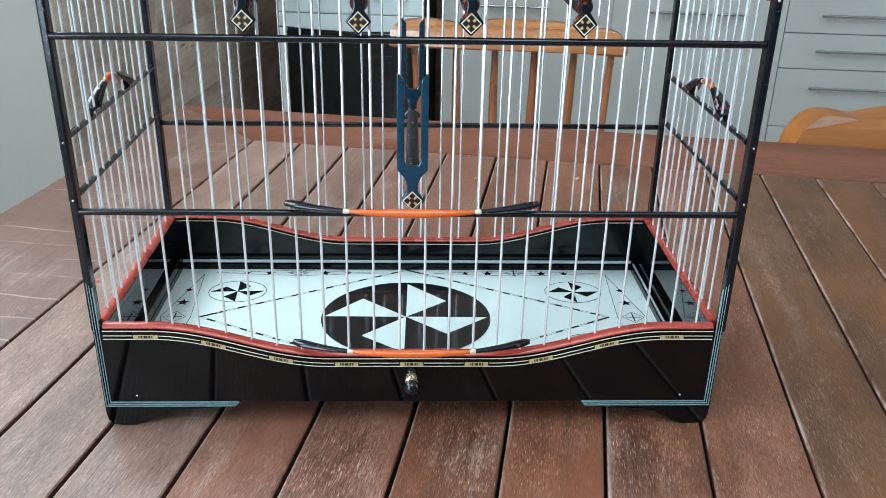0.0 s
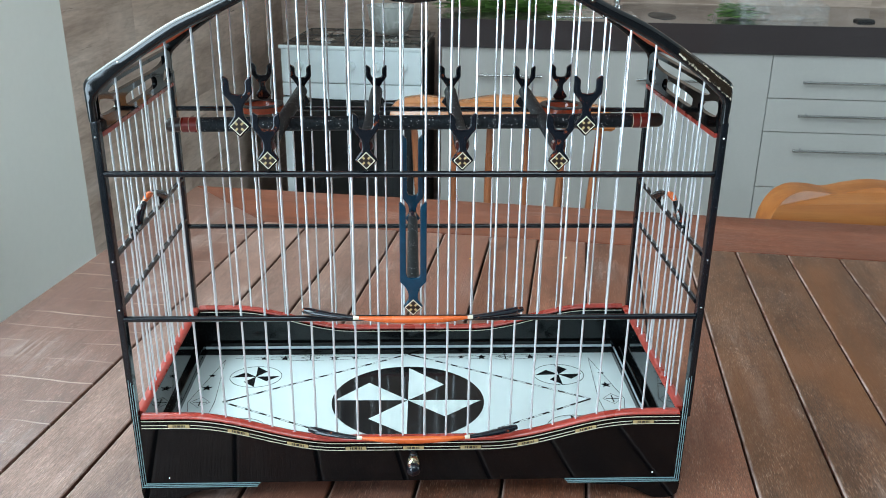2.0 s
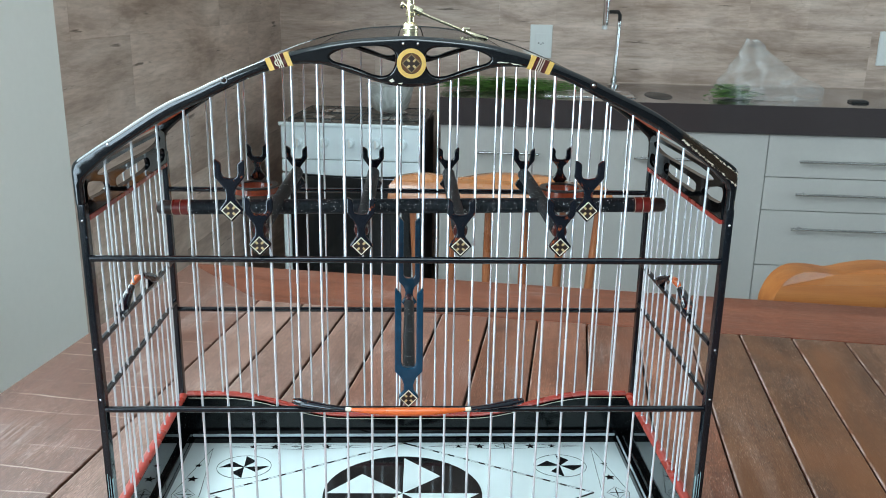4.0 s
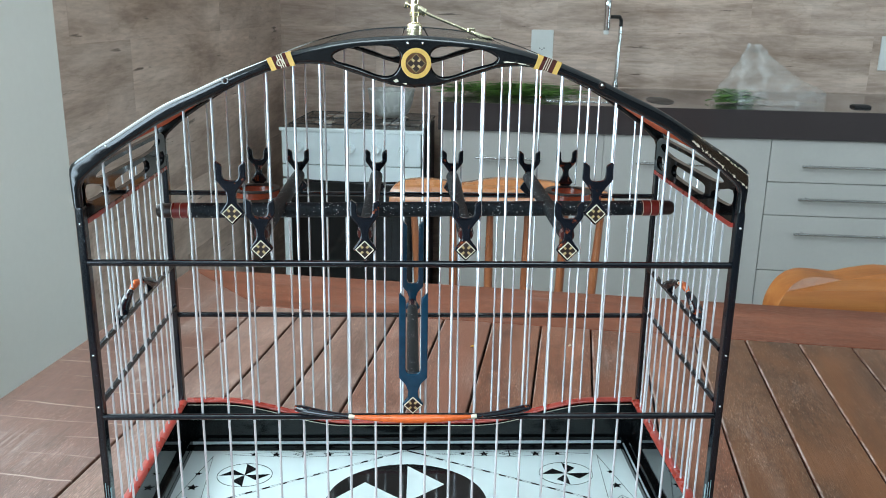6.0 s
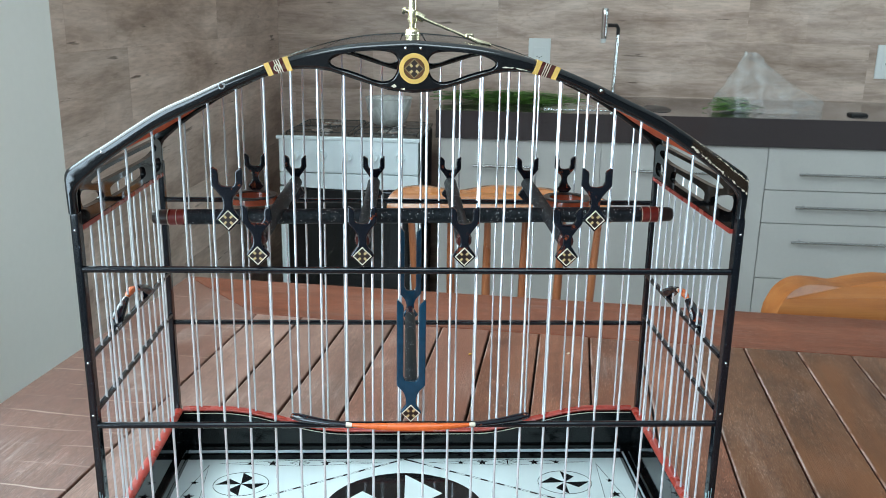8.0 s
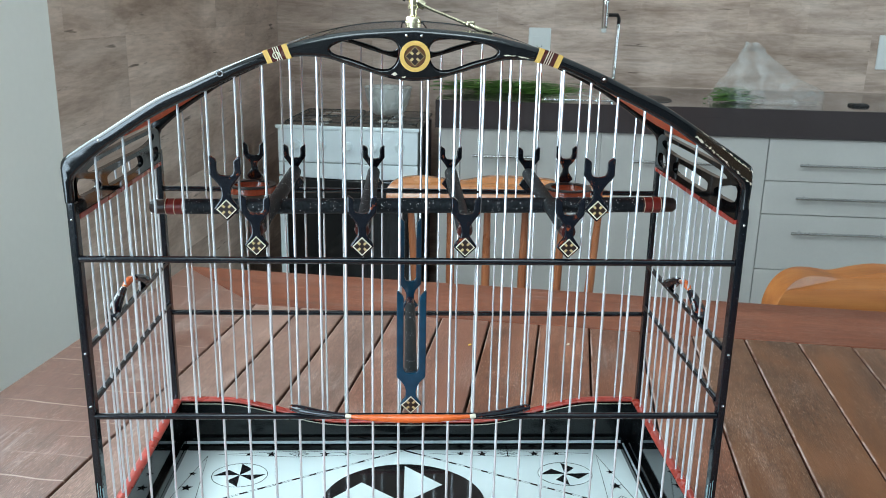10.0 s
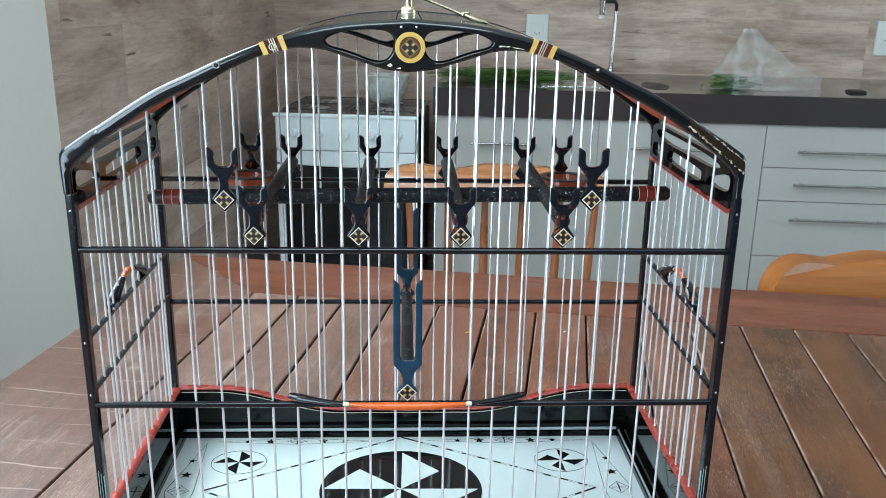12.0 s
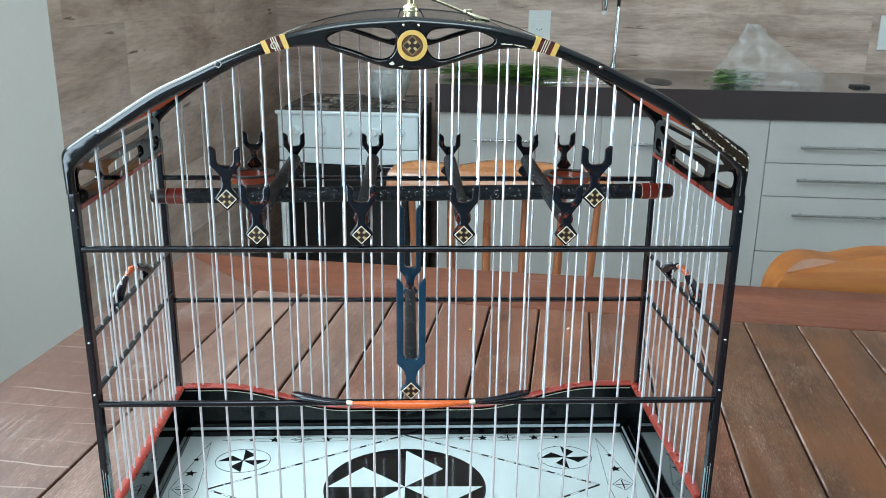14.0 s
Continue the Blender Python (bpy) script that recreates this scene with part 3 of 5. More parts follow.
north = wall("wall_north", box(U0 - 0.2, U1 + 0.2, V1 + 0.012, V1 + 0.2, 0, H), GROUT, "back wall clad in wood-look porcelain tiles")
WHITE_END = 1.10
west = wall("wall_west", box(U0 - 0.2, U0 - 0.012, WHITE_END, V1 + 0.012, 0, H), GROUT, "side wall clad in wood-look porcelain tiles")


def pierced(a0, a1, *holes):
    """Outline of a wall from floor to ceiling with its window openings."""
    return [[(a0, 0), (a1, 0), (a1, H), (a0, H)]] + [[(w[0], w[2]), (w[1], w[2]), (w[1], w[3]), (w[0], w[3])] for w in holes]


wall("wall_west_plaster", prism(pierced(V0, WHITE_END, (-0.79, 1.07, 1.45, 2.26), (-2.3, -0.9, 0.55, 2.15)), "x", U0 - 0.2, U0), PAINT, "smooth white painted wall with two openings beside the table")
wall("wall_east", prism(pierced(V0, V1 + 0.012, (0.0, 1.2, 0.65, 1.95)), "x", U1, U1 + 0.2), TAUPE, "taupe wall out of view with a square window opening, toned for reflections")
wall("wall_south", box(U0 - 0.2, U1 + 0.2, V0 - 0.2, V0, 0, H), TAUPE, "plain taupe wall out of view, toned for reflections")
g = part("ground", box(-60, 60, -60, 60, -0.3, -0.16), GROUND)
tagged(g, "grassy ground outside the house", "ground", kind="structure")


# ---- dining table ----
table = thing("dining_table", TABLE, "worn reddish-brown wooden table with a slatted top", "table")
P0, PITCH, GAP = -0.0012, 0.0688, 0.0028
QF, QR = -0.42, 0.616
for k in range(-5, 11):
    a = P0 + PITCH * k
    lo, hi = (GAP if k < 1 else 0.0023 if k < 4 else 0.0018) / 2, (GAP if k < 0 else 0.0023 if k < 3 else 0.0018) / 2
    bm = box(-PITCH / 2 + lo, PITCH / 2 - hi, QF, QR - 0.0015, -0.0222, 0.0)
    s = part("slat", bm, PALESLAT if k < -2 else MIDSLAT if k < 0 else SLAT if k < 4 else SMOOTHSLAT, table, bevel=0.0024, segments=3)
    s.location = (a + PITCH / 2, 0, T - 0.0006 + 0.0012 * random.random())
# added sheet that closes the slat gaps from below in a shade tone
part("gap_backing", box(P0 - 5 * PITCH - 0.02, P0 + 11 * PITCH + 0.02, QF - 0.02, QR + 0.02, T - 0.0242, T - 0.0232), GAPSHADE, table)
LEFT, FAR, RIGHT = -0.520, 0.770, P0 + PITCH * 11
EDGE_P = P0 - 5 * PITCH - GAP / 2     # the side and end boards meet in a mitre
part("side_board", prism([[(LEFT, -0.6), (EDGE_P, -0.6), (EDGE_P, QR - 0.0008), (LEFT, FAR - 0.0008)]], "z", T - 0.024, T), SIDEWOOD, table, "wide edge board with pale scratches across it", bevel=0.0016)
part("end_board", prism([[(EDGE_P, QR), (RIGHT + 0.18, QR), (RIGHT + 0.18, FAR), (LEFT, FAR)]], "z", T - 0.024, T), FRAMEWOOD, table, "wide smooth board across the end", bevel=0.0016)
part("end_board", box(P0 - 5 * PITCH + GAP / 2 - GAP, RIGHT + 0.18, -0.6, QF - 0.0015, T - 0.024, T), FRAMEWOOD, table, bevel=0.003)
part("side_board", box(RIGHT + GAP / 2, RIGHT + 0.18, QF, QR - 0.0015, T - 0.024, T), SIDEWOOD, table, bevel=0.003)
for q in (-0.35, 0.1, 0.55):
    part("cross_bar", box(LEFT + 0.06, RIGHT + 0.12, q - 0.03, q + 0.03, T - 0.07, T - 0.0245), FRAMEWOOD, table, bevel=0.002)
for p in (LEFT + 0.05, RIGHT + 0.09):
    part("apron", box(p, p + 0.022, -0.52, 0.72, T - 0.115, T - 0.0245), SIDEWOOD, table, bevel=0.002)
    for q in (-0.56, 0.7):
        part("leg", box(p - 0.025, p + 0.045, q - 0.035, q + 0.035, 0, T - 0.0245), SPINDLEWOOD, table, bevel=0.004)

bead = thing("pink_bead", pose(-0.293, 0.223, T), "tiny pink bead lying on the table", "bead")
part("body", ball(0.0017, (0, 0, 0.0017), 10), material("pink_plastic", (0.7, 0.16, 0.14), 0.4), bead, smooth=True)
for x, y, colour in ((0.080, 0.513, (0.62, 0.36, 0.05)), (0.209, 0.515, (0.72, 0.62, 0.48))):
    seed = thing("seed", pose(x, y, T, 0, 0, 40), "tiny yellowish seed lying on the table", "seed", "spilt seeds")
    part("husk", ball(0.0013, (0, 0, 0.0016), 8, 2.2, turn=Matrix.Rotation(radians(90), 4, "Y")), material("seed_husk", colour, 0.5), seed, smooth=True)

# ---- the birdcage ----
CAGE = pose(0, 0, T)
cage = thing("birdcage", CAGE, "black lacquered wooden birdcage with steel wires on a slatted table", "birdcage")
D = 0.199                     # depth


def ease(t):
    t = min(1, max(0, t))
    return 0.5 - 0.5 * math.cos(math.pi * t)


def rim_z(x):
    return 0.0805 - 0.0215 * ease((0.175 - abs(x)) / 0.118)


def span(x0, x1, n):
    return [x0 + (x1 - x0) * k / n for k in range(n + 1)]


# base: front and back panels with scalloped tops and bracket feet
foot = [(0.118, 0.0195), (0.127, 0.0155), (0.142, 0.0142), (0.164, 0.0128), (0.173, 0.0105), (0.180, 0.0072), (0.187, 0.0030), (0.192, 0.0006), (0.195, 0.0),
        (0.2035, 0.0), (0.2085, 0.0012), (0.2118, 0.0045), (0.2128, 0.010)]
outline = [(x, rim_z(x) - 0.0042) for x in span(-0.2128, 0.2128, 60)] + foot[::-1] + [(-x, z) for x, z in foot]
base = part("base", prism([outline], "y", 0.0, 0.0065), BLACK, cage, "glossy black scalloped base board", bevel=0.0007)
part("back_board", prism([outline], "y", D - 0.0065, D), BOARDBLACK, cage, bevel=0.0007)
sfoot = [(0.0072, 0.006), (0.012, 0.0), (0.03, 0.0), (0.05, 0.0145), (D - 0.05, 0.0145), (D - 0.03, 0.0), (D - 0.012, 0.0), (D - 0.0072, 0.006)]
for s in (-1, 1):
    part("side_board", prism([[(0.0072, 0.0763), (D - 0.0072, 0.0763)] + sfoot[::-1]], "x", s * 0.2125, s * 0.2065), SIDEBLACK, cage, bevel=0.0006)

# red rims with a cream line under them
for y in (0.003, D - 0.003):
    part("rim", tube([(x, y, rim_z(x) - 0.0018) for x in span(-0.206, 0.206, 60)], 0.0040, 10, flat=0.55), RED, cage, "red varnished rim", smooth=True)
for s in (-1, 1):
    part("rim", tube([(s * 0.2095, y, 0.0785) for y in (0.007, 0.1, D - 0.007)], 0.0042, 10, flat=0.66), RED, cage, "red varnished rim", smooth=True)


def ribbon(x0, x1, below, height, mat, name="inlay_line", n=0, y=0.0, proud=0.00035, parent=None):
    xs = span(x0, x1, n or max(2, int(abs(x1 - x0) / 0.006)))
    top = [(x, rim_z(x) - below) for x in xs]
    bot = [(x, rim_z(x) - below - height) for x in reversed(xs)]
    return part(name, prism([top + bot], "y", y - proud, y + 0.0006), mat, parent or base)


ribbon(-0.2065, 0.2065, 0.0044, 0.0006, CREAM)
PLAQUES = [k * 0.0446 for k in range(-4, 5)]
edges = [-0.2065] + [v for c in PLAQUES for v in (c - 0.0086, c + 0.0086)] + [0.2065]
for a, b in zip(edges[::2], edges[1::2]):
    ribbon(a, b, 0.0080, 0.0005, CREAM)
ribbon(-0.2065, 0.2065, 0.0106, 0.0005, CREAM)
for c in PLAQUES:
    ribbon(c - 0.0080, c + 0.0080, 0.0077, 0.0026, BAR, "inlay_plaque")
    for k, w in ((-0.0042, 0.0008), (-0.0026, 0.0012), (0.0, 0.0022), (0.0026, 0.0012), (0.0042, 0.0008)):
        ribbon(c + k - w / 2, c + k + w / 2, 0.0081, 0.0018, INLAY, "inlay_mark", proud=0.0006)
for y0 in (D - 0.0065,):
    ribbon(-0.205, 0.205, 0.0046, 0.0005, CREAM, y=y0)
# silver stringing round the lower corners
for s in (-1, 1):
    for k in range(3):
        x = s * (0.2118 - 0.0016 * k)
        z = 0.0162 + 0.0016 * k
        part("stringing", box(min(x, x - s * 0.0004), max(x, x - s * 0.0004), -0.0009, 0.0006, z, 0.112 - 0.002 * k), SILVER, base)
        e = s * (0.1225 - 0.0012 * k)
        part("stringing", box(min(x, e), max(x, e), -0.0009, 0.0006, z - 0.0002, z + 0.0002), SILVER, base)
    for x, z in ((0.19, 0.0245),):
        part("nail", ball(0.0008, (s * x, -0.0002, z), 8), STEEL, base, smooth=True)

# posts at the four corners
for sx in (-1, 1):
    for y in (0.0034, D - 0.0034):
        px = 0.2120 if sx > 0 else -0.2108
        p = part("post", box(px - 0.0026, px + 0.0026, y - 0.0042, y + 0.0038, 0.0755, 0.307), BARBLACK, cage, bevel=0.0013)
        if y < 0.1:
            for z in (0.169, 0.2065, 0.296):
                part("nail", ball(0.0009, (px, -0.0005, z), 8), STEEL, p, smooth=True)

# rails
for z in (0.1612, 0.2703):
    part("rail", tube([(-0.2088, 0.0012, z), (0.2088, 0.0012, z)], 0.0022, 10), BARBLACK, cage, smooth=True)
for z in (0.1622, 0.2735):
    part("rail", tube([(-0.2088, D - 0.002, z), (0.2088, D - 0.002, z)], 0.0022, 10), BARBLACK, cage, smooth=True)
for s in (-1, 1):
    for z in (0.1705, 0.2085):
        part("rail", tube([(s * 0.2105, 0.007, z), (s * 0.2105, D - 0.007, z)], 0.0022, 10), BARBLACK, cage, smooth=True)

# arches
OUT = curve([(0, 0.4152), (0.034, 0.4128), (0.059, 0.4085), (0.085, 0.4013), (0.114, 0.3900), (0.134, 0.3808), (0.157, 0.3700), (0.187, 0.3512), (0.200, 0.3432), (0.2140, 0.3340)])
INN = curve([(0, 0.3835), (0.012, 0.3846), (0.021, 0.3868), (0.038, 0.392), (0.054, 0.3966), (0.075, 0.3962), (0.099, 0.3884), (0.115, 0.3806), (0.126, 0.3752), (0.140, 0.3687), (0.158, 0.3594), (0.168, 0.3530), (0.180, 0.3452), (0.195, 0.3342), (0.2062, 0.3240)])


def out_z(x):
    return float(np.interp(abs(x), [p[0] for p in OUT], [p[1] for p in OUT]))


def inn_z(x):
    return float(np.interp(abs(x), [p[0] for p in INN], [p[1] for p in INN]))


HOLE = curve([(0.0095, 0.3990), (0.0098, 0.4040), (0.0130, 0.4072), (0.0200, 0.4084), (0.0290, 0.4082), (0.0390, 0.4070), (0.0465, 0.4045), (0.0500, 0.4018),
              (0.0475, 0.3990), (0.0400, 0.3970), (0.0320, 0.3945), (0.0230, 0.3912), (0.0160, 0.3906), (0.0115, 0.3935)], 4, True)


def arch_rim(p):
    top = p[1] > (out_z(p[0]) + inn_z(p[0])) / 2
    if abs(p[0]) > 0.19:
        return 0.0030 if top else 0.0022
    return (0.0048 if abs(p[0]) < 0.062 else 0.0042) if top else 0.0024


def outline_of():
    """Closed loop of the whole arch: over the outer edge, round the corner, back along the inner one."""
    half_o = [(x, out_z(x)) for x in span(0.0, 0.200, 40)] + [(0.2055, 0.3396), (0.2098, 0.3368), (0.2130, 0.3343), (0.2146, 0.3316), (0.2150, 0.3280), (0.2149, 0.3200), (0.2144, 0.3060)]
    half_i = [(0.2090, 0.3060), (0.2088, 0.3190), (0.2072, 0.3232), (0.2040, 0.3262)] + [(x, inn_z(x)) for x in span(0.199, 0.0, 40)]
    right = half_o + half_i
    left = [(-x, z) for x, z in reversed(right)]
    return right[:-1] + left[:-1]


front_arch = None
for y0, y1 in ((-0.0012, 0.0070), (D - 0.0070, D + 0.0012)):
    a = part("arch", rounded_plate([outline_of(), HOLE, [(-x, z) for x, z in HOLE]], y0, y1, (arch_rim, 0.0016, 0.0016)), ARCHBLACK if y0 < 0.1 else BOARDBLACK, cage, "glossy black lacquered arch with two pierced openings", smooth=True)
    a.modifiers.new("even_normals", "WEIGHTED_NORMAL").keep_sharp = True
    if y0 < 0.1:
        front_arch = front_arch or a
EDGE = material("dull_brass_inlay", (0.22, 0.15, 0.07), 0.35, vary=0.2, scale=400)
# round badge in the front arch
BZ = 0.3985
part("badge", prism([arc(0.0006, BZ, 0.0091, 0.0091, 40), arc(0.0006, BZ, 0.0064, 0.0064, 40)], "y", -0.0025, -0.0008), GOLD, front_arch, "yellow wooden ring badge", bevel=0.0003)
part("badge_disc", prism([arc(0.0006, BZ, 0.0062, 0.0062, 32)], "y", -0.0019, -0.0008), BADGE, front_arch)


def inlay_bits(cx, cz, r, y, parent, border=True, edge=CREAM):
    """A lozenge inlay: pale border, dark field, four pale bars."""
    if border:
        part("inlay_border", prism([[(cx, cz + r), (cx + r, cz), (cx, cz - r), (cx - r, cz)], [(cx, cz + r * 0.87), (cx + r * 0.87, cz), (cx, cz - r * 0.87), (cx - r * 0.87, cz)]], "y", y - 0.0004, y + 0.0004), edge, parent)
    part("inlay_field", prism([[(cx, cz + r * 0.87), (cx + r * 0.87, cz), (cx, cz - r * 0.87), (cx - r * 0.87, cz)]], "y", y - 0.0002, y + 0.0004), INLAY, parent)
    for a in (45, 135, 225, 315):
        c, s = math.cos(radians(a)), math.sin(radians(a))
        o, l, w = r * 0.43, r * 0.17, r * 0.115
        pts = [(cx + c * (o + i * l) - s * j * w, cz + s * (o + i * l) + c * j * w) for i, j in ((-1, -1), (1, -1), (1, 1), (-1, 1))]
        part("inlay_bar", prism([pts], "y", y - 0.0005, y + 0.0004), BAR, parent)


inlay_bits(0.0006, BZ, 0.0060, -0.0020, front_arch, edge=EDGE)
for s in (-1, 1):
    part("nail", ball(0.0009, (s * 0.0045, -0.0012, out_z(0.0045) - 0.0045), 8), STEEL, front_arch, smooth=True)
    z = out_z(0.1152) - 0.0028
    n = part("nail", ball(0.0014, (s * 0.1152, -0.0006, z), 10), INLAY if s < 0 else STEEL, front_arch, smooth=True)
    part("nail_ring", prism([arc(s * 0.1152, z, 0.0021, 0.0021, 20), arc(s * 0.1152, z, 0.0014, 0.0014, 20)], "y", -0.0016, 0.0006), STEEL if s < 0 else INLAY, n)
    if s < 0:
        part("nail", ball(0.0009, (-0.1900, -0.0008, out_z(0.19) - 0.0036), 8), STEEL, front_arch, smooth=True)
    # banded inlay
    for a, b, mat in ((0.0755, 0.0785, GOLD), (0.0785, 0.0808, DARKRED), (0.0808, 0.0813, CREAM), (0.0813, 0.0821, DARKRED), (0.0821, 0.0826, CREAM), (0.0826, 0.0834, DARKRED), (0.0834, 0.0839, CREAM), (0.0839, 0.0868, DARKRED), (0.0868, 0.0898, GOLD)):
        e = 0.0004
        lp = [(s * a, out_z(a) + e), (s * b, out_z(b) + e), (s * (b - 0.0032), inn_z(b - 0.0032) - e), (s * (a - 0.0032), inn_z(a - 0.0032) - e)]
        part("inlay_band", prism([lp], "y", -0.0015, 0.0073), mat, front_arch)

part("ring_mark", prism([arc(-0.0815, out_z(0.0815) - 0.0046, 0.0021, 0.0021, 20), arc(-0.0815, out_z(0.0815) - 0.0046, 0.0016, 0.0016, 20)], "y", -0.0018, -0.0012), CREAM, front_arch, "pale ring pressed into the band")

# chips and a scratch in the lacquer
for lp in ([(-0.0135, 0.3878), (-0.0112, 0.3892), (-0.0098, 0.3876), (-0.0116, 0.3868)], [(-0.0078, 0.3862), (-0.0048, 0.3868), (-0.0052, 0.3856)],
           [(0.0535, 0.4001), (0.0560, 0.4004), (0.0585, 0.3999), (0.0612, 0.4000), (0.0600, 0.3994), (0.0570, 0.3996), (0.0548, 0.3994)],
           [(0.0618, 0.3998), (0.0645, 0.3993), (0.0668, 0.3990), (0.0700, 0.3979), (0.0672, 0.3984), (0.0650, 0.3986), (0.0632, 0.3990)]):
    part("chip", prism([lp], "y", -0.0014, -0.0008), CREAM, front_arch, "pale chip in the lacquer")

# roof: solid shoulders, wires over the middle, a ridge board
for s in (-1, 1):
    xs = span(0.058, 0.2115, 26)
    lp = [(s * x, out_z(x) - 0.0006) for x in xs] + [(s * x, out_z(x) - 0.0034) for x in reversed(xs)]
    part("roof_panel", prism([lp], "y", 0.0072, D - 0.0072), BLACK, cage, "black lacquered roof shoulder")
    lp = [(s * x, out_z(x) - 0.0036) for x in xs[:-1]] + [(s * x, out_z(x) - 0.0064) for x in reversed(xs[:-1])]
    part("roof_lining", prism([lp], "y", 0.0072, D - 0.0072), LINING, cage)
for s in (-1, 1):
    xs = span(0.0083, 0.0578, 10)
    lp = [(s * x, out_z(x) - 0.0008) for x in xs] + [(s * x, out_z(x) - 0.0034) for x in reversed(xs)]
    part("roof_panel", prism([lp], "y", 0.0072, D - 0.0072), ROOFBLACK, cage, "black lacquered roof crown")
part("ridge_board", box(-0.008, 0.008, 0.0072, D - 0.0072, 0.4088, 0.4135), BLACK, cage, bevel=0.0008)

# brass hanger with its folded stay
hanger = part("hanger", lathe([(0.0053, 0.4128), (0.0054, 0.4172), (0.0050, 0.4186), (0.0040, 0.4198), (0.0026, 0.4203), (0.0026, 0.4240), (0.0034, 0.4246), (0.0034, 0.4318), (0.0030, 0.4326), (0.0028, 0.4332), (0.0028, 0.468), (0.002, 0.4695)], (0, 0.1, 0), 24), BRASS, cage, "polished brass hanging post", smooth=True)
part("base_ring", lathe([(0.0054, 0.4150), (0.0056, 0.4153), (0.0056, 0.4158), (0.0054, 0.4161)], (0, 0.1, 0), 24), BRASS, hanger, smooth=True)
part("collar", lathe([(0.0034, 0.4252), (0.0039, 0.4256), (0.0039, 0.4268), (0.0034, 0.4272)], (0, 0.1, 0), 24), BRASS, hanger, smooth=True)
part("stay_socket", tube([(0.0022, 0.1, 0.4296), (0.0080, 0.1, 0.4266)], 0.0029, 8), BRASS, hanger, bevel=0.0005)
part("stay", tube([(0.0070, 0.1, 0.4270), (0.0130, 0.1, 0.4245), (0.0300, 0.1, 0.4180), (0.0450, 0.1, 0.4118), (0.0560, 0.1, 0.4092)], [0.0013, 0.0011, 0.0011, 0.0012, 0.0010], 10), BRASS, hanger, "thin brass stay folded on the roof", smooth=True)
part("stay_end", tube([(0.0400, 0.098, 0.4146), (0.0480, 0.098, 0.4112), (0.0550, 0.099, 0.4098)], [0.0010, 0.0017, 0.0012], 8), BRASS, hanger, smooth=True)
part("stay_clip", box(0.0375, 0.0435, 0.0975, 0.1025, 0.4138, 0.4172), BRASS, hanger, bevel=0.0009)
part("thumb_screw", lathe([(0.0014, 0.0), (0.0014, 0.0035), (0.0026, 0.0038), (0.0026, 0.0056), (0.0016, 0.006)], (-0.0015, 0.1, 0.4310), 10, Matrix.Rotation(radians(-75), 4, "Y")), BRASS, hanger, smooth=True)

# pierced panels along the top of the two sides
ph = [
    [(0.0105, 0.3110), (0.030, 0.3085), (0.047, 0.3085), (0.050, 0.3110), (0.040, 0.3150), (0.0110, 0.3210)],
    [(0.066, 0.3062), (0.080, 0.3048), (0.138, 0.3050), (0.145, 0.3090), (0.140, 0.3135), (0.128, 0.3145), (0.070, 0.3138), (0.063, 0.3100)],
    [(0.028, 0.3235), (0.046, 0.3198), (0.091, 0.3188), (0.149, 0.3180), (0.176, 0.3205), (0.176, 0.3250), (0.150, 0.3264), (0.060, 0.3266)],
    [(0.164, 0.3060), (0.172, 0.3030), (0.184, 0.3035), (0.188, 0.3080), (0.184, 0.3135), (0.170, 0.3130)],
]
for s in (-1, 1):
    p = part("side_panel", prism([[(0.0072, 0.2978), (D - 0.0072, 0.2978), (D - 0.0072, 0.3275), (0.0072, 0.3275)]] + [curve([(y, z - 0.0020) for y, z in h], 3, True) for h in ph], "x", s * 0.2085, s * 0.2128), BLACK, cage, "black pierced fretwork panel", bevel=0.0006)
    part("red_trim", box(min(s * 0.2078, s * 0.2132), max(s * 0.2078, s * 0.2132), 0.0072, D - 0.0072, 0.2948, 0.2978), RED, cage)
    for y in (0.086, 0.103, 0.118):
        part("spindle", tube([(s * 0.2106, y, 0.3045), (s * 0.2106, y, 0.3145)], 0.0007, 6), WIRE, p, smooth=True)

# wires
def wire_mesh(length):
    bm = tube([(0, 0, 0), (0, 0, length)], 0.00084, 8)
    ob = part("wire", bm, WIRE, cage, smooth=True)
    return ob


def wires(places, lean=0.0):
    shared = {}
    for x, y, z0, z1 in places:
        key = round(z1 - z0, 3)
        if key not in shared:
            w = shared[key] = wire_mesh(z1 - z0)
        else:
            w = new("wire", shared[key].data)
            w.parent = cage
        w.location = (x + random.uniform(-0.0004, 0.0004) - lean * (0.22 - z0), y, z0)
        w.rotation_euler = (random.uniform(-0.002, 0.002), lean + random.uniform(-0.002, 0.002), 0)


# the front spacing wanders by up to a millimetre or so, placed to fit the camera's view
WANDER = [-1.4, -0.8, -0.6, 0.5, 0.7, 0.9, 1.1, 1.2, 0.4, -0.4, 0.2, 0.0, 0.6, -0.2, 0.0, -0.4, -0.7, -1.0, -0.8, -0.2, -1.0, -0.3, 0.8, 1.5]
fx = [(i - 11.5) * 0.01683 + 0.001 * w for i, w in enumerate(WANDER)]
bx = [(i - 12.5) * 0.01650 for i in range(1, 25)]
wires([(x, 0.0035, rim_z(x) - 0.002, inn_z(x) + 0.003) for x in fx], 0.001)
wires([(x, D - 0.0035, rim_z(x) - 0.002, inn_z(x) + 0.003) for x in bx], 0.0)
for s in (-1, 1):
    wires([(s * 0.2094, 0.0072 + (D - 0.0144) * k / 12, 0.079, 0.2955) for k in range(1, 12)])

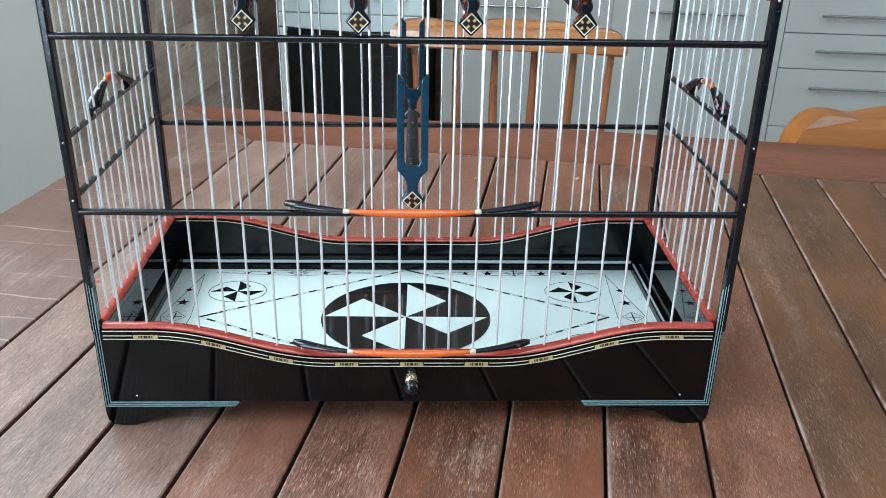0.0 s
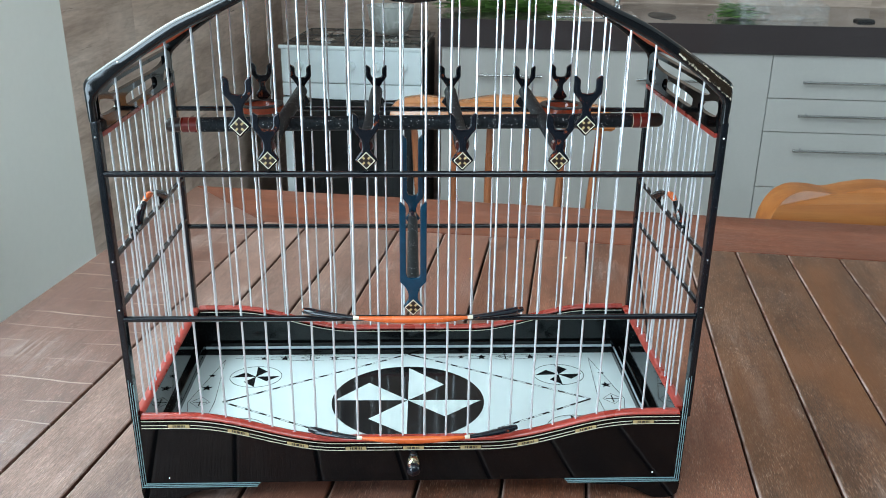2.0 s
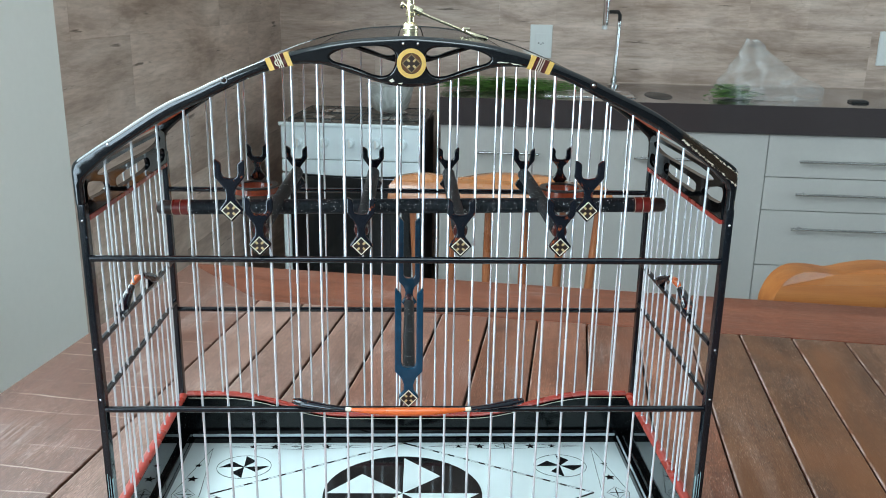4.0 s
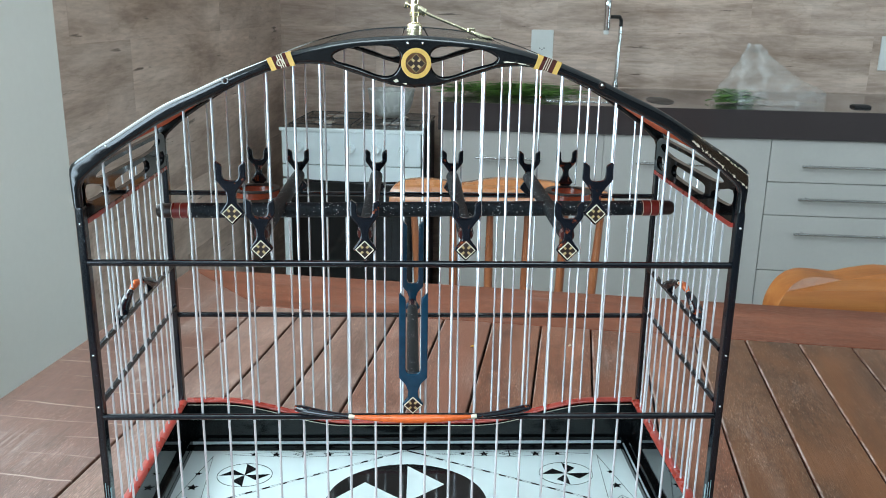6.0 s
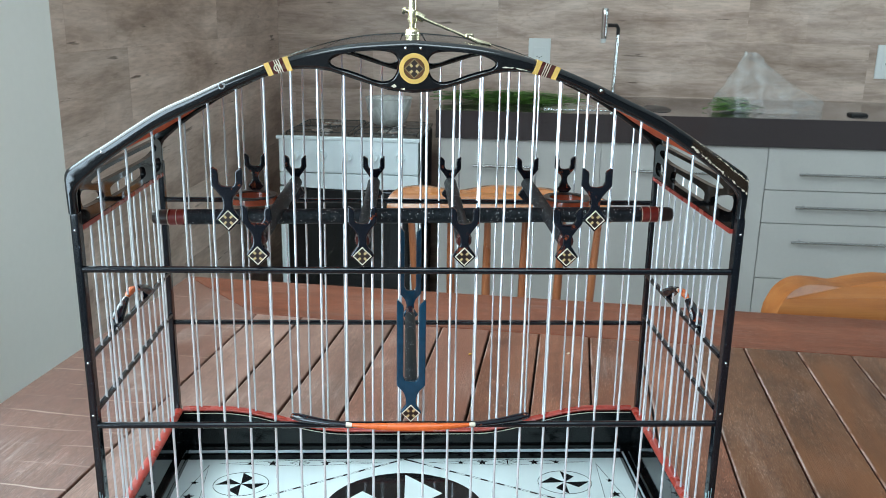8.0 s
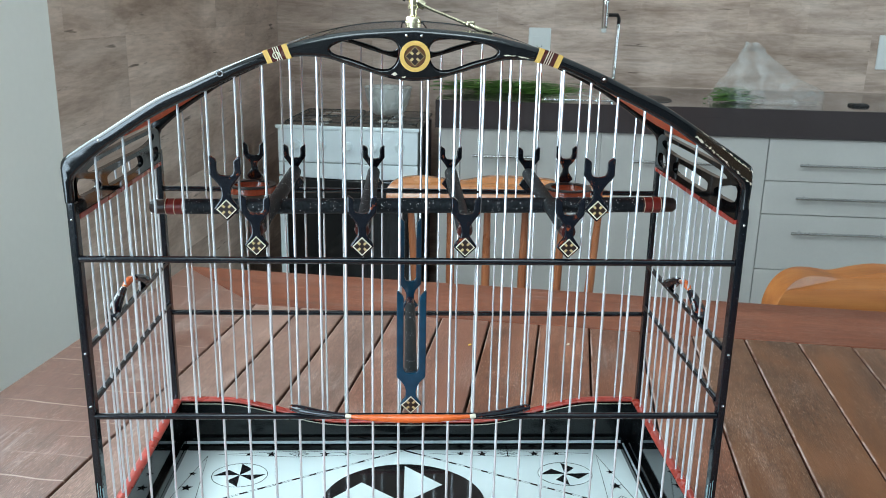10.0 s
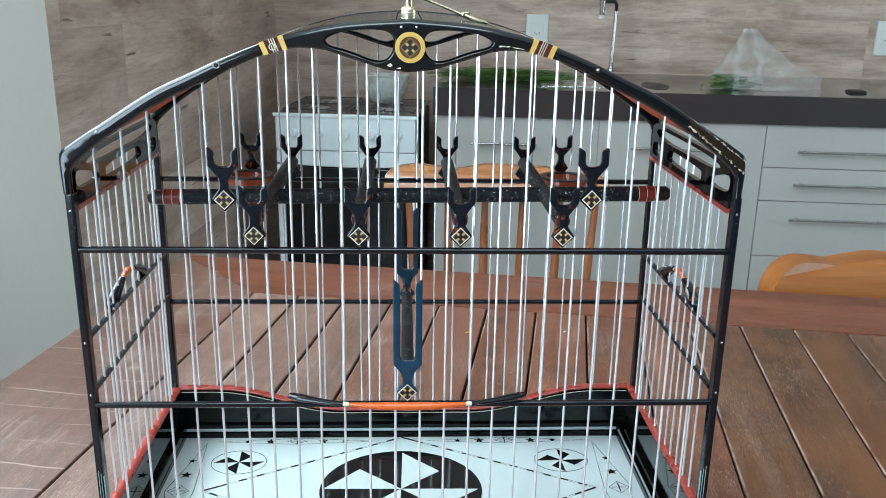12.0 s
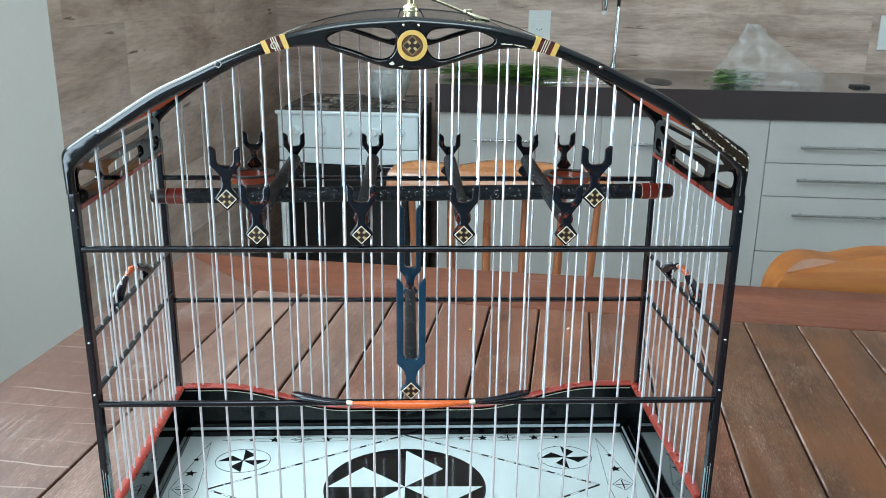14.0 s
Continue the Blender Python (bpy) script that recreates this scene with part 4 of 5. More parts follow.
# bowed door handles with orange grips
def handle(m, half, bow, parent, mid=0.49, thick=1.0):
    path = lambda a, b, n: [m @ Vector((half * t, -bow * (1 - abs(t) ** (2.4 if thick == 1.0 else 1.7)), 0.0012 * t * t)) for t in span(a, b, n)]
    for s in (-1, 1):
        e = part("handle_end", tube(path(s * 1.0, s * (mid + 0.045), 8), [thick * r for r in (0.0022, 0.0033, 0.0032, 0.0029, 0.0026, 0.0024, 0.0022, 0.0019, 0.0017)], 10, flat=0.8), BLUEBLACK, parent, "black lacquered handle end", smooth=True)
        part("ferrule", tube(path(s * (mid + 0.045), s * (mid - 0.005), 3), [0.0015, 0.0016, 0.0015, 0.0012], 10), CREAM, e, smooth=True)
    return part("grip", tube(path(-mid, mid, 16), [0.0012 + 0.0017 * (1 - t * t) for t in span(-1, 1, 16)], 10), ORANGE, parent, "orange varnished grip", smooth=True)


handle(pose(0, -0.0015, 0.1680), 0.0795, 0.0145, cage)
handle(pose(0, -0.0015, 0.0676), 0.0795, 0.0145, cage)
for sx in (-1, 1):   # on the side rails they arch upwards
    m = Matrix.Translation((sx * 0.2105, 0.0935, 0.2115)) @ Matrix(((0, 0, sx), (-sx, 0, 0), (0, -1, 0))).to_4x4()
    handle(m, 0.0405, 0.0140, cage, 0.28, 1.75)

# drawer tray with its printed floor, and the pull in the front
tray = part("tray", box(-0.2060, 0.2060, 0.0068, D - 0.0068, 0.0250, 0.0305), TRAY, cage, "white tray floor printed with black stars and pinwheels")
for b in ((-0.2060, -0.2025, 0.0068, D - 0.0068), (0.1975, 0.2060, 0.0068, D - 0.0068), (-0.2024, 0.1974, D - 0.0105, D - 0.0068), (-0.2024, 0.1974, 0.0068, 0.0100)):
    part("tray_edge", box(*b, 0.0306, 0.0362), BLACK, tray, bevel=0.0006)
part("ledge", box(-0.2060, 0.2060, D - 0.0092, D - 0.0068, 0.0364, 0.0440), BLACK, cage, bevel=0.0008)
for s in (-1, 1):
    part("ledge", box(min(s * 0.2064, s * 0.2025), max(s * 0.2064, s * 0.2025), 0.0068, D - 0.0094, 0.0364, 0.0440), BLACK, cage, bevel=0.0008)
# thin grey bars put in for the glint on the ledge
part("tray_glint", tube([(-0.2020, D - 0.0102, 0.0388), (0.1970, D - 0.0102, 0.0388)], 0.0014, 8), LEDGEGLINT, tray, "thin grey bar standing for the glint along the back of the tray", smooth=True)
part("tray_glint", tube([(0.1995, 0.0120, 0.0370), (0.1995, D - 0.0110, 0.0370)], 0.0009, 8), LEDGEGLINT, tray, smooth=True)
OX, OY, TZ = -0.0045, 0.1015, 0.0306
part("disc", shape([arc(OX, OY, 0.0680, 0.0615, 56)], TZ, 0.0002), PRINT, tray)
VANES = [((0.001, 0.058), (0.033, 0.027)), ((-0.065, 0.001), (-0.036, 0.031)), ((0.065, -0.001), (0.032, -0.027)), ((-0.001, -0.055), (-0.034, -0.030))]
for a, b in VANES:
    part("vane", shape([[(OX, OY), (OX + a[0], OY + a[1]), (OX + b[0], OY + b[1])]], TZ + 0.0002, 0.0002), TRAY, tray)
corners = [(-0.1645, 0), (0, 0.0865), (0.1645, 0), (0, -0.0865)]
bits = []
for (ax, ay), (bx, by) in zip(corners, corners[1:] + corners[:1]):
    n = 24
    d = Vector((bx - ax, by - ay)).normalized() * 0.0009
    for k in range(n):
        if k % 2 == 0 or k in (1, n - 2):
            t0, t1 = k / n, (k + (1.0 if k in (0, n - 2) else 0.85)) / n
            p, q = (ax + (bx - ax) * t0, ay + (by - ay) * t0), (ax + (bx - ax) * t1, ay + (by - ay) * t1)
            bits.append([(OX + p[0] + d.y, OY + p[1] - d.x), (OX + q[0] + d.y, OY + q[1] - d.x), (OX + q[0] - d.y, OY + q[1] + d.x), (OX + p[0] - d.y, OY + p[1] + d.x)])
for side in (-1, 1):   # fine lines along both edges of the dashes
    for (ax, ay), (bx, by) in zip(corners, corners[1:] + corners[:1]):
        d = Vector((by - ay, ax - bx)).normalized()
        lo, hi = d * (side * 0.0009 - 0.00006), d * (side * 0.0009 + 0.00006)
        t0 = max(0.0, min(1.0, (0.011 - OY - ay) / (by - ay))) if by > ay else 0.0
        t1 = max(0.0, min(1.0, (0.011 - OY - ay) / (by - ay))) if by < ay else 1.0
        p, q = (OX + ax + (bx - ax) * t0, OY + ay + (by - ay) * t0), (OX + ax + (bx - ax) * t1, OY + ay + (by - ay) * t1)
        part("edge_line", shape([[(p[0] + lo.x, p[1] + lo.y), (q[0] + lo.x, q[1] + lo.y), (q[0] + hi.x, q[1] + hi.y), (p[0] + hi.x, p[1] + hi.y)]], TZ, 0.00015), PRINT, tray)
part("dashed_line", shape([b for b in bits if all(0.011 < p[1] for p in b)], TZ, 0.0002), PRINT, tray)


def circle_line(cx, cy, rx, ry, w=0.00045):
    return [arc(cx, cy, rx, ry, 40), arc(cx, cy, rx - w, ry - w, 40)]


def star(cx, cy, r, turn=0.0):
    return [(cx + (r if k % 2 == 0 else r * 0.42) * math.cos(math.pi * (k / 5) + turn + math.pi / 2), cy + (r if k % 2 == 0 else r * 0.42) * math.sin(math.pi * (k / 5) + turn + math.pi / 2)) for k in range(10)]


for sx in (-1, 1):
    for sy in (-1, 1):
        cx, cy = OX + sx * 0.1425, OY + sy * 0.0445
        if sy < 0:
            cy = OY - 0.0460
        part("pinwheel", shape([[(cx, cy), (cx + 0.0220 * math.cos(a), cy + 0.0188 * math.sin(a)), (cx + 0.0145 * math.cos(a - 0.78), cy + 0.0128 * math.sin(a - 0.78))] for a in (0.05, 1.62, 3.19, 4.76)], TZ, 0.0002), PRINT, tray)
        part("ring_line", prism(circle_line(cx, cy, 0.0242, 0.0195), "z", TZ, TZ + 0.0002), PRINT, tray)
    for dx, r in ((0.052, 0.0034), (0.072, 0.0050), (0.120, 0.0050), (0.1405, 0.0034)):
        part("star", shape([star(OX + sx * dx, 0.1815, r)], TZ, 0.0002), PRINT, tray)
    cx = OX + sx * 0.0955
    part("compass_mark", shape([[(cx - 0.0005, 0.178), (cx + 0.0005, 0.178), (cx + 0.0005, 0.186), (cx - 0.0005, 0.186)], [(cx - 0.007, 0.1818), (cx + 0.007, 0.1818), (cx + 0.007, 0.1822), (cx - 0.007, 0.1822)]], TZ, 0.0002), PRINT, tray)
    part("ring_line", prism([[(cx - 0.0095, 0.182), (cx, 0.1868), (cx + 0.0095, 0.182), (cx, 0.1772)], [(cx - 0.0090, 0.182), (cx, 0.1864), (cx + 0.0090, 0.182), (cx, 0.1776)]], "z", TZ, TZ + 0.0002), PRINT, tray)
    for dy, r in ((0.047, 0.0036), (0.0245, 0.0053), (-0.0245, 0.0053), (-0.047, 0.0036)):
        part("star", shape([star(OX + sx * 0.1835, OY + dy, r)], TZ, 0.0002), PRINT, tray)
    cx = OX + sx * 0.1845
    part("compass_mark", shape([[(cx - 0.0005, OY - 0.0062), (cx + 0.0005, OY - 0.0062), (cx + 0.0005, OY + 0.0062), (cx - 0.0005, OY + 0.0062)], [(cx - 0.006, OY - 0.0003), (cx + 0.006, OY - 0.0003), (cx + 0.006, OY + 0.0003), (cx - 0.006, OY + 0.0003)]], TZ, 0.0002), PRINT, tray)
    part("ring_line", prism([[(cx - 0.009, OY), (cx, OY + 0.009), (cx + 0.009, OY), (cx, OY - 0.009)], [(cx - 0.0086, OY), (cx, OY + 0.0086), (cx + 0.0086, OY), (cx, OY - 0.0086)]], "z", TZ, TZ + 0.0002), PRINT, tray)
    # a thin long triangle beside the side stars
    lp = [(OX + sx * 0.177, OY + 0.078), (OX + sx * 0.1955, OY), (OX + sx * 0.177, OY - 0.078), (OX + sx * 0.1715, OY)]
    inner = [(OX + sx * 0.1771, OY + 0.0760), (OX + sx * 0.1951, OY), (OX + sx * 0.1771, OY - 0.0760), (OX + sx * 0.1719, OY)]
    part("ring_line", prism([lp, inner], "z", TZ, TZ + 0.00015), PRINT, tray)
for sgn in (1,):
    lp = [(OX - 0.168, 0.1815), (OX - 0.0955, 0.1875), (OX - 0.02, 0.1815), (OX - 0.0955, 0.1762)]
    for off in (0, 0.191):
        a = [(x + off, y) for x, y in lp]
        c = (sum(p[0] for p in a) / 4, 0.1817)
        b = [(c[0] + (x - c[0]) * 0.985, c[1] + (y - c[1]) * 0.95) for x, y in a]
        part("ring_line", prism([a, b], "z", TZ, TZ + 0.00015), PRINT, tray)
pull = part("pull", tube([(0, 0.0, 0.0445), (0, -0.012, 0.0445)], 0.0028, 10), BLUEBLACK, cage, "drawer pull of black and brass beads", smooth=True)
part("bead", ball(0.0040, (0, -0.0045, 0.0445), 14, 0.85, turn=FACE_FRONT), BLUEBLACK, pull, smooth=True)
part("bead", lathe([(0.0028, -0.004), (0.0045, -0.0028), (0.0050, 0), (0.0045, 0.0028), (0.0028, 0.004)], (0, -0.0125, 0.0445), 16, FACE_FRONT), BRASS, pull, smooth=True)
part("bead", ball(0.0055, (0, -0.0205, 0.0445), 16, 0.9, turn=FACE_FRONT), BLUEBLACK, pull, smooth=True)

# ---- perches and their forked holders ----
def fork(height, prong, width, lozenge, y0, parent, mat, bits=True):
    """A forked holder: two prongs with hooked tips, a waist and a lozenge foot. Local z runs from its lower tip."""
    w, L = width / 2, lozenge
    slot = w * 0.54
    neck = w * 0.29
    z1 = height - prong
    right = [(0, 0), (L, L), (neck * 1.15, 2 * L - neck * 0.4)]
    right += [(neck, 2 * L + (z1 - 2 * L) * t * 0.6) for t in (0.15, 0.4)]
    right += curve([(neck, 2 * L + (z1 - 2 * L) * 0.4), (w * 0.62, z1 - 0.0035), (w, z1 + 0.001)], 4)[1:]
    right += [(w, height - 0.001), (w - 0.0006, height), (slot + 0.0006, height - 0.0022), (slot, height - 0.0036)]
    right += curve([(slot, z1 + 0.0035), (slot * 0.75, z1 + 0.0008), (0, z1)], 4)
    lp = right + [(-x, z) for x, z in reversed(right) if x > 1e-6]
    body = part("holder", prism([lp], "y", y0, y0 + 0.0038), mat, parent, "dark lacquered forked holder", bevel=0.0008)
    if bits:
        inlay_bits(0, L, L * 0.80, y0 - 0.0002, body)
    return body


def cross_perch(x, name="perch", label="short speckled perch with forked holders at both ends"):
    th = thing(name, CAGE @ Matrix.Translation((x, 0, 0.2735)), label, "perch", "short perches in the cage")
    part("rod", tube([(0, 0.0045, 0.017), (0, D - 0.0085, 0.017)], 0.0053, 14), PERCH, th, "grey-black speckled rod", smooth=True)
    part("rod_end", lathe([(0.0052, 0), (0.0045, 0.004)], (0, 0.0040, 0.017), 14, FACE_FRONT), DARKRED, th, smooth=True)
    fork(0.040, 0.0115, 0.0182, 0.0076, -0.0030, th, BLUEBLACK)
    fork(0.040, 0.0115, 0.0182, 0.0076, D - 0.0085, th, BLUEBLACK, bits=False)
    return th


for x in (-0.0975, -0.0315, 0.0335, 0.0994):
    cross_perch(x)
long_perch = thing("long_perch", CAGE @ pose(0.003, 0.079, 0.2885, 0, -0.76, 0), "long speckled perch with dark red banded ends", "perch")
part("rod", tube([(-0.164, 0, 0), (0.164, 0, 0)], 0.0055, 14), PERCH, long_perch, "grey-black speckled rod", smooth=True)
for s in (-1, 1):
    part("rod_end", tube([(s * x, 0, 0) for x in (0.164, 0.168, 0.178, 0.1865, 0.1885)], [0.0056, 0.0056, 0.0055, 0.0053, 0.004], 14), INLAY, long_perch, "dark red turned end with fine pale rings", smooth=True)
    for x in (0.1655, 0.1716):
        part("band", tube([(s * x, 0, 0), (s * (x + 0.0052), 0, 0)], 0.0058, 14), DEEPRED, long_perch, smooth=True)
    for x in (0.1651, 0.1710, 0.1771):
        part("ring_line", tube([(s * x, 0, 0), (s * (x + 0.0004), 0, 0)], 0.00595, 14), CREAM, long_perch, smooth=True)
low = thing("low_perch", CAGE @ Matrix.Translation((0, 0, 0.1645)), "low speckled perch held by two long petrol-blue forks", "perch")
part("rod", tube([(0, 0.012, 0.0185), (0, D - 0.03, 0.0135)], 0.0044, 14), PERCH, low, "grey-black speckled rod", smooth=True)
part("rod_end", tube([(0, D - 0.03, 0.0135), (0, D - 0.022, 0.0122), (0, D - 0.0085, 0.012)], [0.0045, 0.0038, 0.0036], 14), DARKRED, low, smooth=True)
for y0 in (-0.0030, D - 0.0085):
    L, w, z1, height = 0.0072, 0.0096, 0.030, 0.087
    right = [(0, 0), (L, L), (0.0036, 2 * L - 0.002), (0.0034, 0.017)] + curve([(0.0034, 0.017), (0.0052, 0.022), (w, 0.027)], 4)[1:] + [(w, height - 0.001), (w - 0.0006, height), (0.0052, height - 0.0040), (0.0050, height - 0.0055), (0.0050, z1 + 0.003), (0.0036, z1), (0, z1 - 0.0005)]
    body = part("holder", prism([right + [(-x, z) for x, z in reversed(right) if x > 1e-6]], "y", y0, y0 + 0.0038), PETROL, low, "long petrol-blue lacquered fork", bevel=0.0008)
    if y0 < 0.05:
        inlay_bits(0, L, L * 0.86, y0 - 0.0002, body)

# upper clips at the front, ring-shaped cup holders at the back
for s in (-1, 1):
    th = thing("wire_clip", CAGE @ Matrix.Translation((0.1162 if s > 0 else -0.1148, 0, 0.298 if s > 0 else 0.2965)), "dark forked clip on the front wires", "clip", "upper clips")
    fork(0.041, 0.0125, 0.0192, 0.0078, -0.0030, th, BLUEBLACK)
    th = thing("cup_ring", CAGE @ Matrix.Translation((s * 0.1312, 0, 0.280)), "orange-red wooden ring holder clipped to the back wires", "cup holder", "cup rings")
    fork(0.035, 0.0112, 0.0172, 0.0066, D - 0.0085, th, BLUEBLACK, bits=False)
    part("ring", prism([arc(-s * 0.001, D - 0.0280, 0.0196, 0.0196, 36), arc(-s * 0.001, D - 0.0280, 0.0142, 0.0142, 36)], "z", -0.0022, 0.0026), REDDISH, th, "orange-red turned ring", bevel=0.0012)
    part("ring_top", prism([arc(-s * 0.001, D - 0.0280, 0.0194, 0.0194, 36), arc(-s * 0.001, D - 0.0280, 0.0144, 0.0144, 36)], "z", 0.0027, 0.0040), INLAY, th, "dark brown top of the ring", bevel=0.0004)

# ---- the kitchen behind the table ----
def at_room(u, v, z, turn=0.0):
    return ROOM @ pose(u, v, z, 0, 0, turn)


KT = T - 0.011                # level that the kitchen is set out from
VF = 2.13                     # front of the counter
# base cabinets
def cabinet(u0, u1, fronts, handles, seam=0.0019):
    c = thing("base_cabinet", at_room(0, 0, 0), "light grey laminate base cabinet with slim steel handles", "cabinet", "kitchen base cabinets")
    part("carcass", box(u0 + 0.001, u1 - 0.001, VF + 0.02, V1, 0.0, KT + 0.061), SHADOWGAP, c)
    for i, (z0, z1) in enumerate(fronts):
        d = part("front", box(u0 + seam, u1 - seam, VF, VF + 0.018, KT + z0 + 0.0012, KT + z1 - 0.0012), LAMINATE, c, bevel=0.0012)
        if i < len(handles):
            hz, h0, h1 = handles[i]
            h = part("handle", tube([(h0, VF - 0.026, KT + hz), (h1, VF - 0.026, KT + hz)], 0.0044, 10), BARSTEEL, d, "slim brushed steel bar handle", smooth=True)
            for hu in (h0 + 0.03, h1 - 0.03):
                part("handle_post", tube([(hu, VF - 0.026, KT + hz), (hu, VF + 0.001, KT + hz)], 0.004, 8), STEEL, h, smooth=True)
    return c


TOP = 0.060
cabinet(-0.195, 0.31, [(-0.69, TOP)], [(-0.022, -0.085, 0.12)], 0.0004)
cabinet(0.31, 0.815, [(-0.69, TOP)], [(-0.024, 0.41, 0.69)], 0.0005)
cabinet(0.815, 1.315, [(-0.073, TOP), (-0.178, -0.073), (-0.357, -0.178), (-0.69, -0.357)], [(-0.019, 0.908, 1.215), (-0.121, 0.908, 1.215), (-0.231, 0.908, 1.215), (-0.45, 0.908, 1.215)])
cabinet(1.315, 1.9, [(-0.69, TOP)], [(-0.024, 1.45, 1.75)])
counter = thing("countertop", ROOM, "dark brown polished granite countertop with a deep front edge", "countertop")
part("slab", box(-0.205, 1.95, VF - 0.014, V1, KT + 0.1171, KT + 0.147), GRANITE, counter)
part("front_edge", box(-0.205, 1.95, VF - 0.014, VF + 0.012, KT + 0.061, KT + 0.117), GRANITE, counter)
part("side_edge", box(-0.205, -0.185, VF + 0.0122, V1, KT + 0.0612, KT + 0.117), GRANITE, counter)
CT = KT + 0.147

# sink rim and tap
sink = thing("sink", at_room(0.335, 2.315, CT), "stainless steel sink on the counter, its basin a flat dark oval", "sink")
part("rim", box(-0.205, 0.080, -0.105, -0.092, 0.0, 0.0022), STEEL, sink, "bright steel front lip", bevel=0.0008)
part("drainer", box(-0.205, 0.080, -0.0918, 0.105, 0.0, 0.0012), STEEL, sink)
# flat black oval; the shade inside the basin put into its colour
part("basin", prism([arc(0.164, 0.0, 0.042, 0.108, 24)], "z", 0.0002, 0.0012), BLACKPLASTIC, sink, "flat dark oval standing for the shaded opening of the basin")
tap = thing("kitchen_tap", at_room(0.388, 2.60, CT), "chrome kitchen tap with a slim stem and hanging spray head", "tap")
part("stem", tube([(-0.006, 0, 0), (-0.003, 0, 0.12), (0.0, 0, 0.225)], 0.0075, 12), CHROME, tap, smooth=True)
part("stem_base", lathe([(0.022, 0), (0.022, 0.006), (0.012, 0.012), (0.012, 0.03)], (-0.006, 0, 0), 16), CHROME, tap, smooth=True)
part("arm", tube([(0.0, 0, 0.222), (0.0, -0.002, 0.246), (-0.008, -0.010, 0.257), (-0.046, -0.042, 0.257)], 0.0066, 10), BLACKPLASTIC, tap, smooth=True)
part("spray_head", lathe([(0.0105, 0.212), (0.0120, 0.222), (0.0120, 0.285), (0.0135, 0.292), (0.0135, 0.310), (0.010, 0.315)], (-0.053, -0.045, 0), 16), CHROME, tap, smooth=True)
part("nozzle", lathe([(0.0065, 0.198), (0.009, 0.201), (0.009, 0.210), (0.006, 0.213)], (-0.054, -0.045, 0), 14), PLASTIC, tap, smooth=True)

# sockets on the back wall
for u in (0.119, 1.363):
    so = thing("wall_socket", at_room(u, V1, KT + 0.292), "white rectangular socket plate on the tiled wall", "socket", "wall sockets")
    part("plate", box(-0.0405, 0.0405, -0.009, 0.0, -0.06, 0.06), PLASTIC, so, bevel=0.003)
    part("module", box(-0.022, 0.022, -0.0115, -0.0088, -0.028, 0.028), PLASTIC, so, bevel=0.0015)
    for du in (-0.008, 0.0, 0.008):
        part("pin_hole", lathe([(0.0022, 0), (0.0022, 0.001)], (du, -0.0114, -0.006 if du else -0.010), 8, FACE_FRONT), BLACKPLASTIC, so)

# herbs on the counter and in a clear bag
def blades(n, cu, cv, su, sv, z0, tall, length, seed, lean=1.0):
    rng = random.Random(seed)
    bm = bmesh.new()
    for _ in range(n):
        u, v = cu + rng.gauss(0, su), cv + rng.gauss(0, sv)
        z = z0 + abs(rng.gauss(0, tall * 0.45))
        ang = rng.gauss(0, 0.5) + (math.pi if rng.random() < 0.5 else 0)
        ln, w = length * rng.uniform(0.5, 1.1), rng.uniform(0.002, 0.0045)
        d = Vector((math.cos(ang), math.sin(ang) * 0.6, 0))
        side = Vector((-d.y, d.x, 0.4)).normalized() * w
        rise = rng.uniform(-0.1, 0.35) * lean
        prev = None
        for k in range(5):
            t = k / 4
            p = Vector((u, v, z)) + d * ln * (t - 0.5) + Vector((0, 0, ln * rise * t * (1 - 0.8 * t)))
            p.z = max(p.z, z0 + 0.001)
            ww = side * (1 - 0.85 * t)
            cur = (bm.verts.new(p - ww), bm.verts.new(p + ww))
            if prev:
                bm.faces.new((prev[0], prev[1], cur[1], cur[0]))
            prev = cur
    return bm


herbs = part("herb_bunch", blades(520, 0.03, 2.40, 0.085, 0.035, 0.001, 0.034, 0.10, 3), HERB)
herbs.matrix_world = at_room(0, 0, CT)
tagged(herbs, "loose bunch of fresh green herbs lying on the counter", "herbs", kind="stuff")
trail = part("herb_leaves", blades(90, -0.15, 2.36, 0.035, 0.02, 0.012, 0.02, 0.09, 5, 0.5), HERB)
trail.matrix_world = at_room(0, 0, CT)
tagged(trail, "thin green leaves trailing over the counter's end", "herbs", kind="stuff")
bag = thing("plastic_bag", at_room(0.815, 2.335, CT), "crumpled clear plastic bag holding green herbs", "bag")
bm = bmesh.new()
rows = []
for i in range(19):
    t = i / 18
    ring = []
    for k in range(36):
        a = 2 * math.pi * k / 36
        rx = 0.160 * (1 - t) ** 1.08 + 0.012
        ry = 0.095 * (1 - t) ** 0.8 + 0.010
        cx = -0.035 * t + 0.02 * (1 - t)
        hz = 0.183 * t
        lump = 0.055 * max(0, math.cos(a - 0.2)) * math.exp(-((t - 0.2) / 0.2) ** 2)
        p = Vector((cx + (rx + lump) * math.cos(a), ry * math.sin(a), hz + 0.001))
        if i:
            f = noise.noise(p * 26 + Vector((3, 1, 7))) * 0.011 + noise.noise(p * 60) * 0.003 + 0.007 * math.sin(5 * a + 3 * t)
            p += Vector((math.cos(a) * f, math.sin(a) * f, f * 0.4))
        ring.append(bm.verts.new(p))
    rows.append(ring)
for a, b in zip(rows, rows[1:]):
    for k in range(36):
        bm.faces.new((a[k], a[(k + 1) % 36], b[(k + 1) % 36], b[k]))
part("film", bm, FILM, bag, "thin clear plastic film", smooth=True)
